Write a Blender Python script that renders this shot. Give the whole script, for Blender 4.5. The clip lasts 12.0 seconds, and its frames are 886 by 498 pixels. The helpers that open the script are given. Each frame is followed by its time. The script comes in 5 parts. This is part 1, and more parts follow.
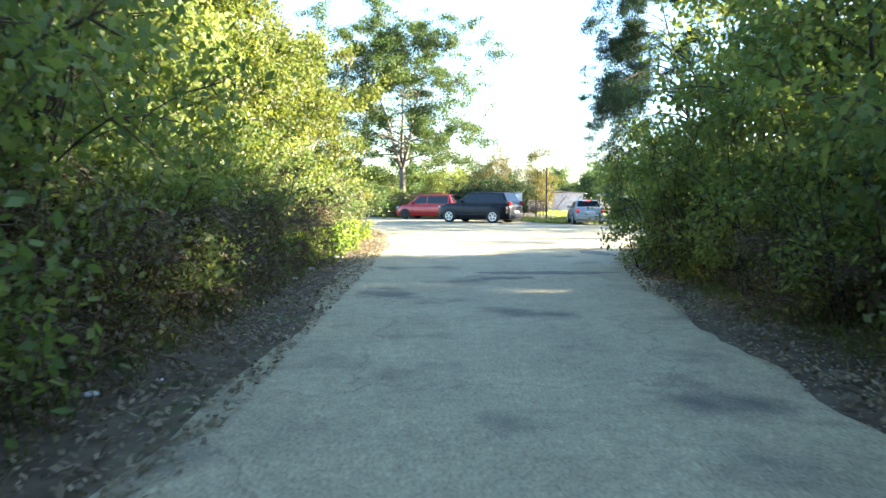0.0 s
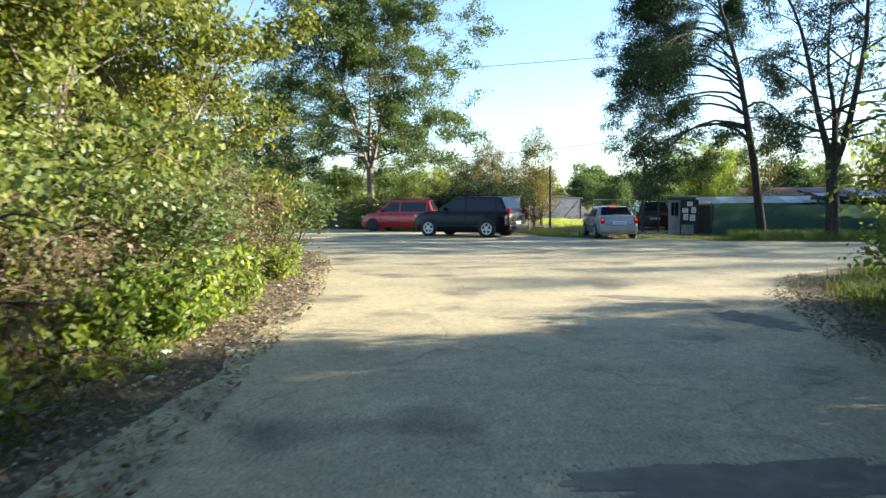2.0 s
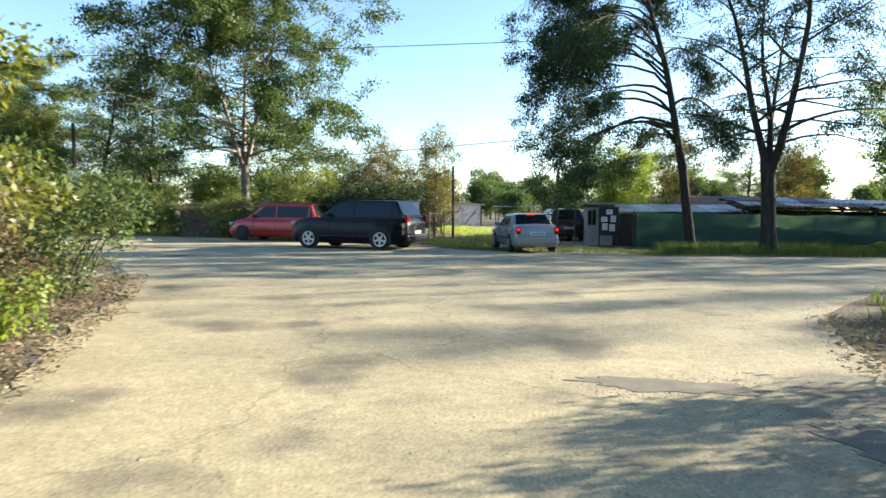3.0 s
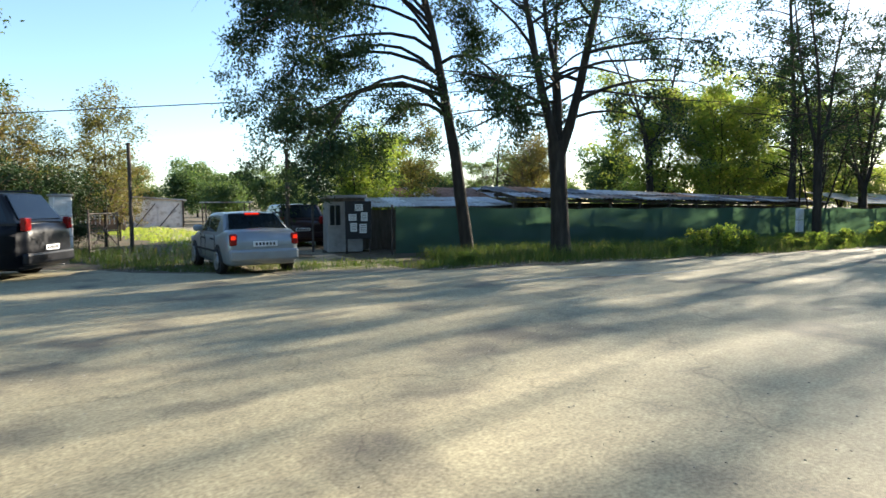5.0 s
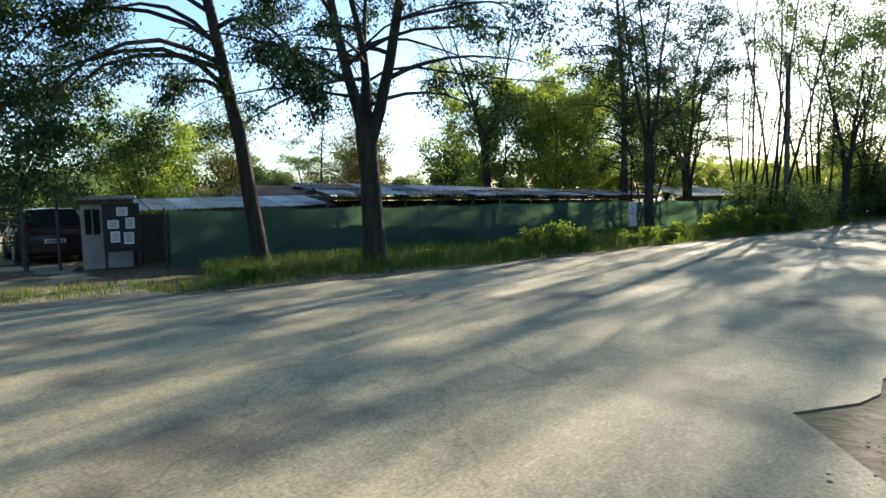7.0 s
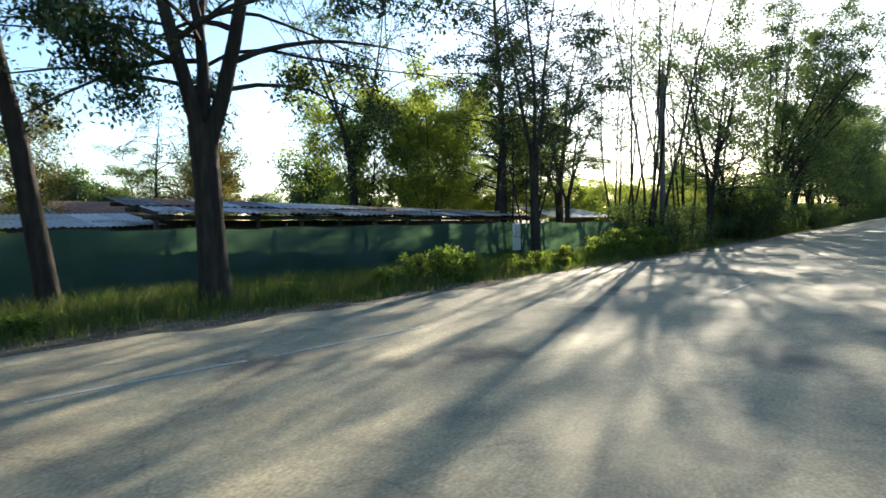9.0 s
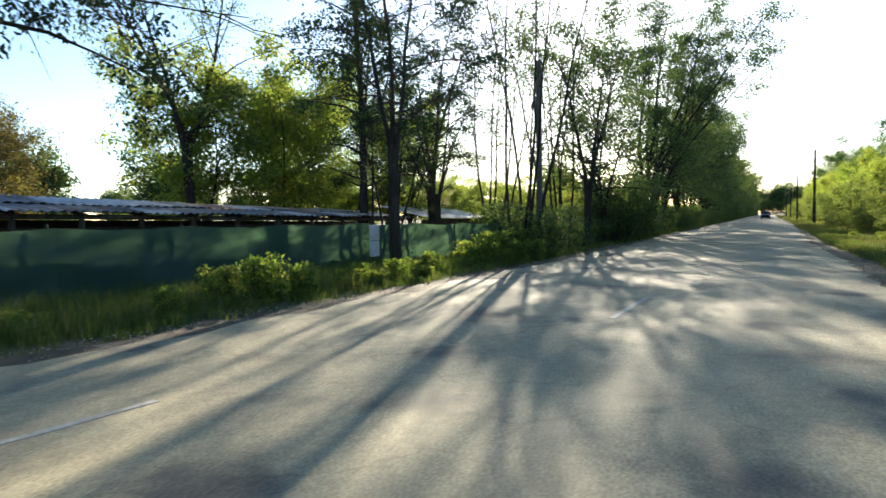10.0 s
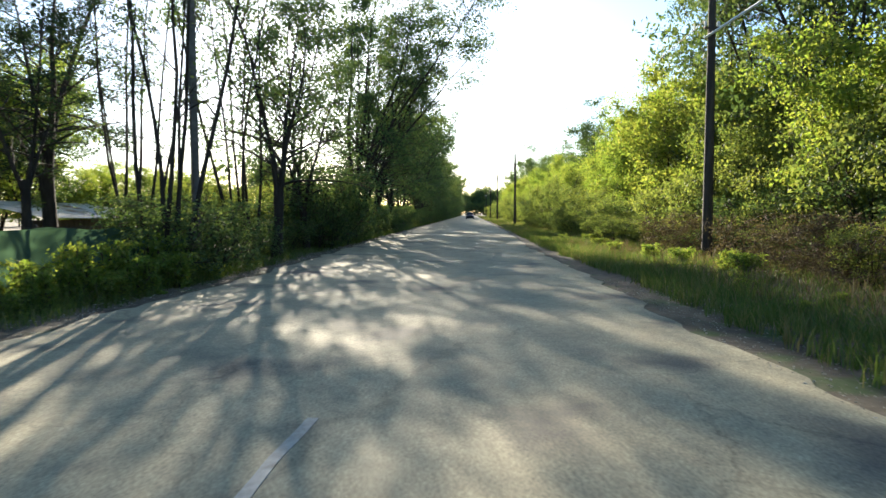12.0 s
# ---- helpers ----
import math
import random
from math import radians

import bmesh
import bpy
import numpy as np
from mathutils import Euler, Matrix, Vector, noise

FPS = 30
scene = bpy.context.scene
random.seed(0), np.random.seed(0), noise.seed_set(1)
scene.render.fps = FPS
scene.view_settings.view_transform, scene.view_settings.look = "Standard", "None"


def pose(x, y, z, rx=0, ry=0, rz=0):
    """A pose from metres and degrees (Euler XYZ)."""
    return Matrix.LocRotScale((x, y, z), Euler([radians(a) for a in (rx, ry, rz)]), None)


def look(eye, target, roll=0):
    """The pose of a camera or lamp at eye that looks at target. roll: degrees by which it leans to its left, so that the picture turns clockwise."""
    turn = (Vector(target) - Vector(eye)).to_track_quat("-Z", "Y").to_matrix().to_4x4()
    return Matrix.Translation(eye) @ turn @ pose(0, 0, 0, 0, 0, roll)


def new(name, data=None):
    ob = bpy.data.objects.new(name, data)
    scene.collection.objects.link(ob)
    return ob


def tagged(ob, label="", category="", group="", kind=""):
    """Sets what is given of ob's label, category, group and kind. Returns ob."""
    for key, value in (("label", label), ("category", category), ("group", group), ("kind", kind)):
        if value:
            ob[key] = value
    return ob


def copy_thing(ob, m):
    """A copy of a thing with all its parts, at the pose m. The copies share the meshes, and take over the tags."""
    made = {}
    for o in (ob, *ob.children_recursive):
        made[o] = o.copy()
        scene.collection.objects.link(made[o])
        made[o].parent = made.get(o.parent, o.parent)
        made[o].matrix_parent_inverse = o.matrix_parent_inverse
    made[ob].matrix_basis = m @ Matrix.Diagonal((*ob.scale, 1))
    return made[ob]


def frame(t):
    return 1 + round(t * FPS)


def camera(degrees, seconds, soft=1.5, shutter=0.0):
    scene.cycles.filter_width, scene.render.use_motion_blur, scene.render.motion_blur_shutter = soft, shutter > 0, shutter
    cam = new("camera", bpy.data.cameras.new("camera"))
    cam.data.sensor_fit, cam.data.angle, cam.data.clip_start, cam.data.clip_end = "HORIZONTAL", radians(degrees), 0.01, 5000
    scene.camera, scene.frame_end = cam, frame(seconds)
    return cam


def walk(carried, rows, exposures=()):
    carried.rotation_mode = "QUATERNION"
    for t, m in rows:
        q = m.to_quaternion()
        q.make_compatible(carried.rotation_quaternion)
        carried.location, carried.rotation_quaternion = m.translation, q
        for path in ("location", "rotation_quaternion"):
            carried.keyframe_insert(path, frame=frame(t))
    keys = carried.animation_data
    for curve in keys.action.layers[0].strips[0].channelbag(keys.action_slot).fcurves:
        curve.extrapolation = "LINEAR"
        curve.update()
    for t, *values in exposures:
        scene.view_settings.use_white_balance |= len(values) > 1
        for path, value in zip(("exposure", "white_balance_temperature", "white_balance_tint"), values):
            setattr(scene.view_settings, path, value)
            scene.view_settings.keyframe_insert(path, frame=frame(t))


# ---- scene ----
# The camera: seconds, eye, and its turn to the left, up and its lean, in degrees.
cam = camera(69.15, 12.0, soft=1.5, shutter=0.18)
ROWS = [
    (0, 0.001, -0.002, 1.418, -0.51, -4.56, 0.04),
    (0.5, -0.012, 2.188, 1.420, -0.23, -3.73, 0.02),
    (1, -0.045, 4.412, 1.421, -0.03, -4.14, 0.02),
    (1.5, -0.064, 6.682, 1.421, -0.68, -3.93, 0.18),
    (2, 0.001, 8.986, 1.415, -2.65, -4.00, -0.32),
    (2.5, 0.239, 11.463, 1.416, -6.89, -3.62, -0.08),
    (3, 0.630, 13.697, 1.403, -11.95, -3.48, 0.33),
    (5, 2.992, 20.740, 1.416, -36.79, -3.91, -0.40),
    (5.5, 3.887, 21.218, 1.427, -41.05, -3.83, -0.38),
    (6, 4.609, 21.429, 1.428, -44.37, -4.10, -0.50),
    (6.5, 5.301, 21.742, 1.422, -47.24, -4.33, -1.19),
    (8.5, 7.399, 23.781, 1.420, -57.71, -3.03, -1.11),
    (9, 8.098, 24.125, 1.426, -61.99, -2.76, -1.10),
    (9.5, 9.732, 24.571, 1.434, -67.38, -3.12, -0.06),
    (10, 11.360, 24.617, 1.417, -72.23, -2.91, -0.78),
    (10.5, 12.838, 24.393, 1.400, -78.40, -3.18, -0.27),
    (11, 14.077, 24.260, 1.423, -84.38, -3.47, -0.31),
    (11.5, 15.809, 24.220, 1.419, -91.09, -3.15, -0.82),
    (12, 18.122, 24.252, 1.426, -96.73, -3.21, -0.38),
]
EXPOSURES = [(0.0, 3.65), (1.0, 3.1), (2.0, 2.45), (3.2, 2.3), (5.0, 2.15), (6.5, 2.0), (8.5, 1.97), (10.5, 1.92), (12.0, 2.0)]
walk(cam, [(t, pose(x, y, z, 90 + pitch, 0, yaw) @ pose(0, 0, 0, 0, 0, roll)) for t, x, y, z, yaw, pitch, roll in ROWS], EXPOSURES)

# ---- light ----
SUN = Vector((0.953, 0.090, 0.290)).normalized()
world = bpy.data.worlds.new("sky")
scene.world = world
world.use_nodes = True
sky = world.node_tree.nodes.new("ShaderNodeTexSky")
sky.sky_type, sky.sun_disc = "NISHITA", False
sky.sun_elevation, sky.sun_rotation = math.asin(SUN.z), math.atan2(SUN.x, SUN.y)
sky.air_density, sky.dust_density, sky.ozone_density = 1.0, 0.35, 3.0
world.node_tree.links.new(sky.outputs[0], world.node_tree.nodes["Background"].inputs[0])
world.node_tree.nodes["Background"].inputs[1].default_value = 0.078
sun_light = bpy.data.lights.new("sun", "SUN")
sun_light.energy, sun_light.angle, sun_light.color = 5.0, radians(0.6), (1.0, 0.89, 0.72)
sun = new("sun", sun_light)
sun.matrix_world = look(SUN * 100, (0, 0, 0))

# ---- materials ----
def material(name, colors, scale=4.0, rough=0.8, metal=0.0, bump=0.2, bump_scale=None, detail=8.0, stain=None, island=0.0, stretch=(1, 1, 1), spec=0.3):
    """A surface with broad patches and fine grain: colors run from dark to light."""
    m = bpy.data.materials.new(name)
    m.use_nodes = True
    n, link = m.node_tree.nodes, m.node_tree.links.new
    bsdf = n["Principled BSDF"]
    co = n.new("ShaderNodeTexCoord")
    mp = n.new("ShaderNodeMapping")
    mp.inputs["Scale"].default_value = stretch
    link(co.outputs["Object"], mp.inputs[0])
    broad = n.new("ShaderNodeTexNoise")
    broad.inputs["Scale"].default_value, broad.inputs["Detail"].default_value = scale * 0.13, 4
    fine = n.new("ShaderNodeTexNoise")
    fine.inputs["Scale"].default_value, fine.inputs["Detail"].default_value = scale, detail
    link(mp.outputs[0], broad.inputs[0])
    link(mp.outputs[0], fine.inputs[0])
    mix = n.new("ShaderNodeMath")
    mix.operation = "MULTIPLY_ADD"
    mix.inputs[1].default_value = 0.55
    half = n.new("ShaderNodeMath")
    half.operation = "MULTIPLY"
    half.inputs[1].default_value = 0.45
    link(broad.outputs[0], half.inputs[0])
    link(fine.outputs[0], mix.inputs[0])
    link(half.outputs[0], mix.inputs[2])
    value = mix.outputs[0]
    if island:
        geo = n.new("ShaderNodeNewGeometry")
        add = n.new("ShaderNodeMath")
        add.operation = "MULTIPLY_ADD"
        add.inputs[1].default_value = island
        sub = n.new("ShaderNodeMath")
        sub.operation = "SUBTRACT"
        sub.inputs[1].default_value = island * 0.5
        link(geo.outputs["Random Per Island"], add.inputs[0])
        link(value, sub.inputs[0])
        link(sub.outputs[0], add.inputs[2])
        value = add.outputs[0]
    ramp = n.new("ShaderNodeValToRGB")
    els = ramp.color_ramp.elements
    for i, c in enumerate(colors):
        at = 0.3 + 0.4 * i / max(1, len(colors) - 1)
        el = els[i] if i < 2 else els.new(at)
        el.position, el.color = at, (*c, 1)
    link(value, ramp.inputs[0])
    colour = ramp.outputs[0]
    if stain:
        spots = n.new("ShaderNodeTexNoise")
        spots.inputs["Scale"].default_value, spots.inputs["Detail"].default_value = scale * stain[1], 6
        link(mp.outputs[0], spots.inputs[0])
        sr = n.new("ShaderNodeMapRange")
        sr.inputs[1].default_value, sr.inputs[2].default_value = 0.54, 0.68
        link(spots.outputs[0], sr.inputs[0])
        mx = n.new("ShaderNodeMixRGB")
        mx.inputs[2].default_value = (*stain[0], 1)
        link(sr.outputs[0], mx.inputs[0])
        link(colour, mx.inputs[1])
        colour = mx.outputs[0]
    link(colour, bsdf.inputs["Base Color"])
    bsdf.inputs["Roughness"].default_value, bsdf.inputs["Metallic"].default_value = rough, metal
    bsdf.inputs["Specular IOR Level"].default_value = spec
    if bump:
        rough_noise = n.new("ShaderNodeTexNoise")
        rough_noise.inputs["Scale"].default_value, rough_noise.inputs["Detail"].default_value = bump_scale or scale * 2, 6
        link(mp.outputs[0], rough_noise.inputs[0])
        b = n.new("ShaderNodeBump")
        b.inputs["Strength"].default_value, b.inputs["Distance"].default_value = bump, 0.02
        link(rough_noise.outputs[0], b.inputs["Height"])
        link(b.outputs[0], bsdf.inputs["Normal"])
    return m


def leaf_material(name, colors, through_it=0.42, gloss=0.5):
    """Thin leaves: each its own shade, lit from both sides."""
    m = bpy.data.materials.new(name)
    m.use_nodes = True
    n, link = m.node_tree.nodes, m.node_tree.links.new
    n.remove(n["Principled BSDF"])
    geo, info = n.new("ShaderNodeNewGeometry"), n.new("ShaderNodeObjectInfo")
    co, patch = n.new("ShaderNodeTexCoord"), n.new("ShaderNodeTexNoise")
    patch.inputs["Scale"].default_value = 0.9
    link(co.outputs["Object"], patch.inputs[0])
    a = n.new("ShaderNodeMath")
    a.operation = "MULTIPLY_ADD"
    a.inputs[1].default_value = 0.5
    b = n.new("ShaderNodeMath")
    b.operation = "MULTIPLY_ADD"
    b.inputs[1].default_value, b.inputs[2].default_value = 0.22, -0.1
    c = n.new("ShaderNodeMath")
    c.operation = "MULTIPLY_ADD"
    c.inputs[1].default_value = 0.6
    link(geo.outputs["Random Per Island"], a.inputs[0])
    link(info.outputs["Random"], b.inputs[0])
    link(patch.outputs[0], c.inputs[0])
    link(b.outputs[0], c.inputs[2])
    link(c.outputs[0], a.inputs[2])
    ramp = n.new("ShaderNodeValToRGB")
    els = ramp.color_ramp.elements
    for i, col in enumerate(colors):
        at = 0.12 + 0.76 * i / (len(colors) - 1)
        el = els[i] if i < 2 else els.new(at)
        el.position, el.color = at, (*col, 1)
    link(a.outputs[0], ramp.inputs[0])
    front, back, gl = n.new("ShaderNodeBsdfDiffuse"), n.new("ShaderNodeBsdfTranslucent"), n.new("ShaderNodeBsdfGlossy")
    gl.inputs["Roughness"].default_value = gloss
    warm = n.new("ShaderNodeMixRGB")
    warm.blend_type = "MULTIPLY"
    warm.inputs[0].default_value, warm.inputs[2].default_value = 1.0, (1.3, 1.25, 0.72, 1)
    link(ramp.outputs[0], front.inputs[0])
    link(ramp.outputs[0], warm.inputs[1])
    link(warm.outputs[0], back.inputs[0])
    m1, m2 = n.new("ShaderNodeMixShader"), n.new("ShaderNodeMixShader")
    m1.inputs[0].default_value, m2.inputs[0].default_value = through_it, 0.02
    link(front.outputs[0], m1.inputs[1])
    link(back.outputs[0], m1.inputs[2])
    link(m1.outputs[0], m2.inputs[1])
    link(gl.outputs[0], m2.inputs[2])
    link(m2.outputs[0], n["Material Output"].inputs[0])
    return m


def glass_material(name, tint):
    m = bpy.data.materials.new(name)
    m.use_nodes = True
    b = m.node_tree.nodes["Principled BSDF"]
    b.inputs["Base Color"].default_value, b.inputs["Roughness"].default_value = (*tint, 1), 0.04
    b.inputs["Specular IOR Level"].default_value = 0.3
    return m


def lamp_material(name, color, strength):
    m = bpy.data.materials.new(name)
    m.use_nodes = True
    b = m.node_tree.nodes["Principled BSDF"]
    b.inputs["Base Color"].default_value, b.inputs["Roughness"].default_value = (*color, 1), 0.2
    b.inputs["Emission Color"].default_value, b.inputs["Emission Strength"].default_value = (*color, 1), strength
    return m


ASPHALT = material("worn_asphalt", [(0.235, 0.206, 0.134), (0.323, 0.284, 0.178), (0.415, 0.366, 0.23)], 9, 0.85, bump=0.16, bump_scale=90, stain=((0.13, 0.118, 0.088), 0.08))


def wear(m, speck, crack):
    """Adds grit and thin wandering cracks to a paved surface."""
    n, link = m.node_tree.nodes, m.node_tree.links.new
    bsdf = n["Principled BSDF"]
    colour = bsdf.inputs["Base Color"].links[0].from_socket
    co = n.new("ShaderNodeTexCoord")
    grit = n.new("ShaderNodeTexNoise")
    grit.inputs["Scale"].default_value, grit.inputs["Detail"].default_value = 38, 3
    link(co.outputs["Object"], grit.inputs[0])
    gr = n.new("ShaderNodeMapRange")
    gr.inputs[1].default_value, gr.inputs[2].default_value = 0.3, 0.7
    gr.inputs[3].default_value, gr.inputs[4].default_value = 1 - speck, 1 + speck
    link(grit.outputs[0], gr.inputs[0])
    warp = n.new("ShaderNodeTexNoise")
    warp.inputs["Scale"].default_value, warp.inputs["Detail"].default_value = 1.6, 5
    link(co.outputs["Object"], warp.inputs[0])
    bend = n.new("ShaderNodeVectorMath")
    bend.operation = "MULTIPLY_ADD"
    bend.inputs[1].default_value = (0.9, 0.9, 0.0)
    link(warp.outputs["Color"], bend.inputs[0])
    link(co.outputs["Object"], bend.inputs[2])
    cells = n.new("ShaderNodeTexVoronoi")
    cells.feature = "DISTANCE_TO_EDGE"
    cells.inputs["Scale"].default_value = 0.33
    link(bend.outputs[0], cells.inputs[0])
    line = n.new("ShaderNodeMapRange")
    line.inputs[1].default_value, line.inputs[2].default_value = 0.0, 0.007
    line.inputs[3].default_value, line.inputs[4].default_value = 1 - crack, 1.0
    link(cells.outputs["Distance"], line.inputs[0])
    both = n.new("ShaderNodeMath")
    both.operation = "MULTIPLY"
    link(gr.outputs[0], both.inputs[0])
    link(line.outputs[0], both.inputs[1])
    mul = n.new("ShaderNodeMixRGB")
    mul.blend_type = "MULTIPLY"
    mul.inputs[0].default_value = 1.0
    link(colour, mul.inputs[1])
    link(both.outputs[0], mul.inputs[2])
    link(mul.outputs[0], bsdf.inputs["Base Color"])


wear(ASPHALT, 0.32, 0.28)
SOIL = material("verge_soil", [(0.05, 0.038, 0.025), (0.10, 0.078, 0.05), (0.17, 0.14, 0.09)], 5, 0.95, bump=0.8, stain=((0.06, 0.09, 0.025), 0.3))
GRAVEL = material("dusty_gravel", [(0.15, 0.125, 0.085), (0.25, 0.215, 0.15), (0.36, 0.31, 0.23)], 14, 0.95, bump=0.9, bump_scale=45)
BARK = material("grey_brown_bark", [(0.016, 0.013, 0.01), (0.036, 0.03, 0.023), (0.07, 0.058, 0.046)], 9, 0.95, bump=1.0, stretch=(1, 1, 0.25))
PALE_BARK = material("pale_bark", [(0.09, 0.08, 0.065), (0.17, 0.15, 0.12), (0.26, 0.235, 0.2)], 9, 0.95, bump=0.9, stretch=(1, 1, 0.25))
TWIG = material("dry_twig", [(0.06, 0.042, 0.026), (0.125, 0.088, 0.054)], 20, 0.95, bump=0.3)
LEAF = leaf_material("green_leaf", [(0.026, 0.052, 0.024), (0.052, 0.095, 0.038), (0.092, 0.145, 0.053), (0.155, 0.195, 0.07)])
# near-black green: backlight and shade on these crowns are put into the colour
LEAF_SHADED = leaf_material("shaded_leaf", [(0.012, 0.028, 0.013), (0.022, 0.046, 0.019), (0.04, 0.068, 0.026)], 0.2)
LEAF_BRIGHT = leaf_material("bright_leaf", [(0.06, 0.118, 0.024), (0.125, 0.205, 0.042), (0.2, 0.27, 0.056), (0.28, 0.3, 0.075)], 0.64)
LEAF_OLIVE = leaf_material("olive_leaf", [(0.038, 0.058, 0.014), (0.08, 0.11, 0.024), (0.135, 0.165, 0.034), (0.21, 0.2, 0.05)], 0.48)
LEAF_LOCUST = leaf_material("locust_leaf", [(0.022, 0.044, 0.016), (0.045, 0.08, 0.026), (0.08, 0.122, 0.036), (0.14, 0.17, 0.05)], 0.42)
LEAF_LANE = leaf_material("lane_leaf", [(0.044, 0.08, 0.028), (0.096, 0.146, 0.046), (0.16, 0.21, 0.06), (0.235, 0.262, 0.075)], 0.52)
LEAF_BRAMBLE = leaf_material("bramble_leaf", [(0.055, 0.045, 0.026), (0.12, 0.10, 0.055), (0.2, 0.17, 0.10)], 0.3)
LEAF_AUTUMN = leaf_material("yellowing_leaf", [(0.045, 0.065, 0.022), (0.095, 0.10, 0.035), (0.13, 0.122, 0.045), (0.165, 0.12, 0.05)], 0.5)
LEAF_DRY = leaf_material("dry_leaf", [(0.08, 0.06, 0.038), (0.17, 0.13, 0.08), (0.32, 0.26, 0.175)], 0.25)
GRASS = leaf_material("verge_grass", [(0.03, 0.06, 0.014), (0.06, 0.11, 0.024), (0.10, 0.15, 0.034), (0.2, 0.18, 0.08)], 0.4)


# ---- helpers for meshes ----
def mesh_of(name, verts, faces):
    """A mesh from an array of places and an array of equal-sided faces."""
    verts, faces = np.asarray(verts, np.float32), np.asarray(faces, np.int32)
    me = bpy.data.meshes.new(name)
    me.vertices.add(len(verts))
    me.vertices.foreach_set("co", verts.ravel())
    me.loops.add(faces.size)
    me.loops.foreach_set("vertex_index", faces.ravel())
    me.polygons.add(len(faces))
    me.polygons.foreach_set("loop_start", np.arange(0, faces.size, faces.shape[1], dtype=np.int32))
    me.update(calc_edges=True)
    return me


def smooth(me):
    me.polygons.foreach_set("use_smooth", np.ones(len(me.polygons), bool))
    return me


def part(name, bm, mat, parent, label="", soft=False):
    """Links a bmesh (or a mesh) as one object under a thing or part."""
    if isinstance(bm, bmesh.types.BMesh):
        me = bpy.data.meshes.new(name)
        bm.to_mesh(me)
        bm.free()
    else:
        me = bm
    if soft:
        smooth(me)
    if mat and not me.materials:
        me.materials.append(mat)
    ob = new(name, me)
    ob.parent = parent
    return tagged(ob, label)


def thing(name, label, category, at=(0, 0, 0), turn=0.0, group="", kind=""):
    ob = new(name)
    ob.matrix_basis = pose(*at, 0, 0, turn)
    return tagged(ob, label, category, group, kind)


def box(bm, size, at=(0, 0, 0), bevel=0.0, turn=0.0, m=None):
    """Adds a box of that size, centred at a place."""
    made = bmesh.ops.create_cube(bm, size=1.0)["verts"]
    bmesh.ops.scale(bm, vec=size, verts=made)
    if bevel:
        edges = list({e for v in made for e in v.link_edges})
        made = list({v for f in bmesh.ops.bevel(bm, geom=edges, offset=bevel, segments=2, affect="EDGES", profile=0.5)["faces"] for v in f.verts} | {v for v in made if v.is_valid})
    if turn:
        bmesh.ops.rotate(bm, cent=(0, 0, 0), matrix=Matrix.Rotation(radians(turn), 3, "Z"), verts=made)
    if m is not None:
        bmesh.ops.transform(bm, matrix=m, verts=made)
    bmesh.ops.translate(bm, vec=at, verts=made)
    return made


def a_box(size, at=(0, 0, 0), bevel=0.0, turn=0.0, m=None):
    bm = bmesh.new()
    box(bm, size, at, bevel, turn, m)
    return bm


def tube_arrays(paths, sides):
    """Tapered tubes along polylines of (points, radii)."""
    V, Q, base = [], [], 0
    ang = np.arange(sides) * 2 * np.pi / sides
    for pts, rad in paths:
        pts = np.asarray(pts, float)
        n = len(pts)
        d = np.gradient(pts, axis=0)
        d /= np.linalg.norm(d, axis=1, keepdims=True) + 1e-9
        ref = np.where(np.abs(d[:, 2:3]) > 0.9, [[1.0, 0, 0]], [[0, 0, 1.0]])
        s = np.cross(d, ref)
        s /= np.linalg.norm(s, axis=1, keepdims=True) + 1e-9
        u = np.cross(s, d)
        ring = pts[:, None] + np.asarray(rad)[:, None, None] * (np.cos(ang)[None, :, None] * s[:, None] + np.sin(ang)[None, :, None] * u[:, None])
        V.append(ring.reshape(-1, 3))
        i = np.arange(n - 1)[:, None] * sides + base
        k = np.arange(sides)[None]
        k2 = (k + 1) % sides
        Q.append(np.stack([i + k, i + k2, i + sides + k2, i + sides + k], -1).reshape(-1, 4))
        base += n * sides
    return np.concatenate(V), np.concatenate(Q)


def leaf_arrays(rng, tips, clump, sigma, length, width, hang=0.3, flat=0.6):
    """Small pointed leaves scattered round the tips of twigs."""
    c = np.repeat(tips, clump, axis=0)
    c = c + rng.normal(0, sigma, c.shape) * [1, 1, flat]
    n = len(c)
    a = rng.normal(0, 1, (n, 3)) + [0, 0, -hang]
    a /= np.linalg.norm(a, axis=1, keepdims=True)
    s = np.cross(a, rng.normal(0, 1, (n, 3)) + [0, 0, 0.8])
    s /= np.linalg.norm(s, axis=1, keepdims=True) + 1e-9
    k = rng.uniform(0.6, 1.3, (n, 1))
    L, w = length * k, width * k * 0.5
    V = np.stack([c, c + a * L * 0.45 + s * w, c + a * L, c + a * L * 0.45 - s * w], 1).reshape(-1, 3)
    return V, np.arange(4 * n).reshape(-1, 4)


# ---- trees and bushes ----
def way_from(rng, p, d, length, n, wobble, sag):
    pts, d, step = [np.array(p, float)], np.array(d, float), length / n
    for _ in range(n):
        d = d + rng.normal(0, wobble, 3) + [0, 0, -sag / n]
        d /= np.linalg.norm(d)
        pts.append(pts[-1] + d * step)
    return np.array(pts)


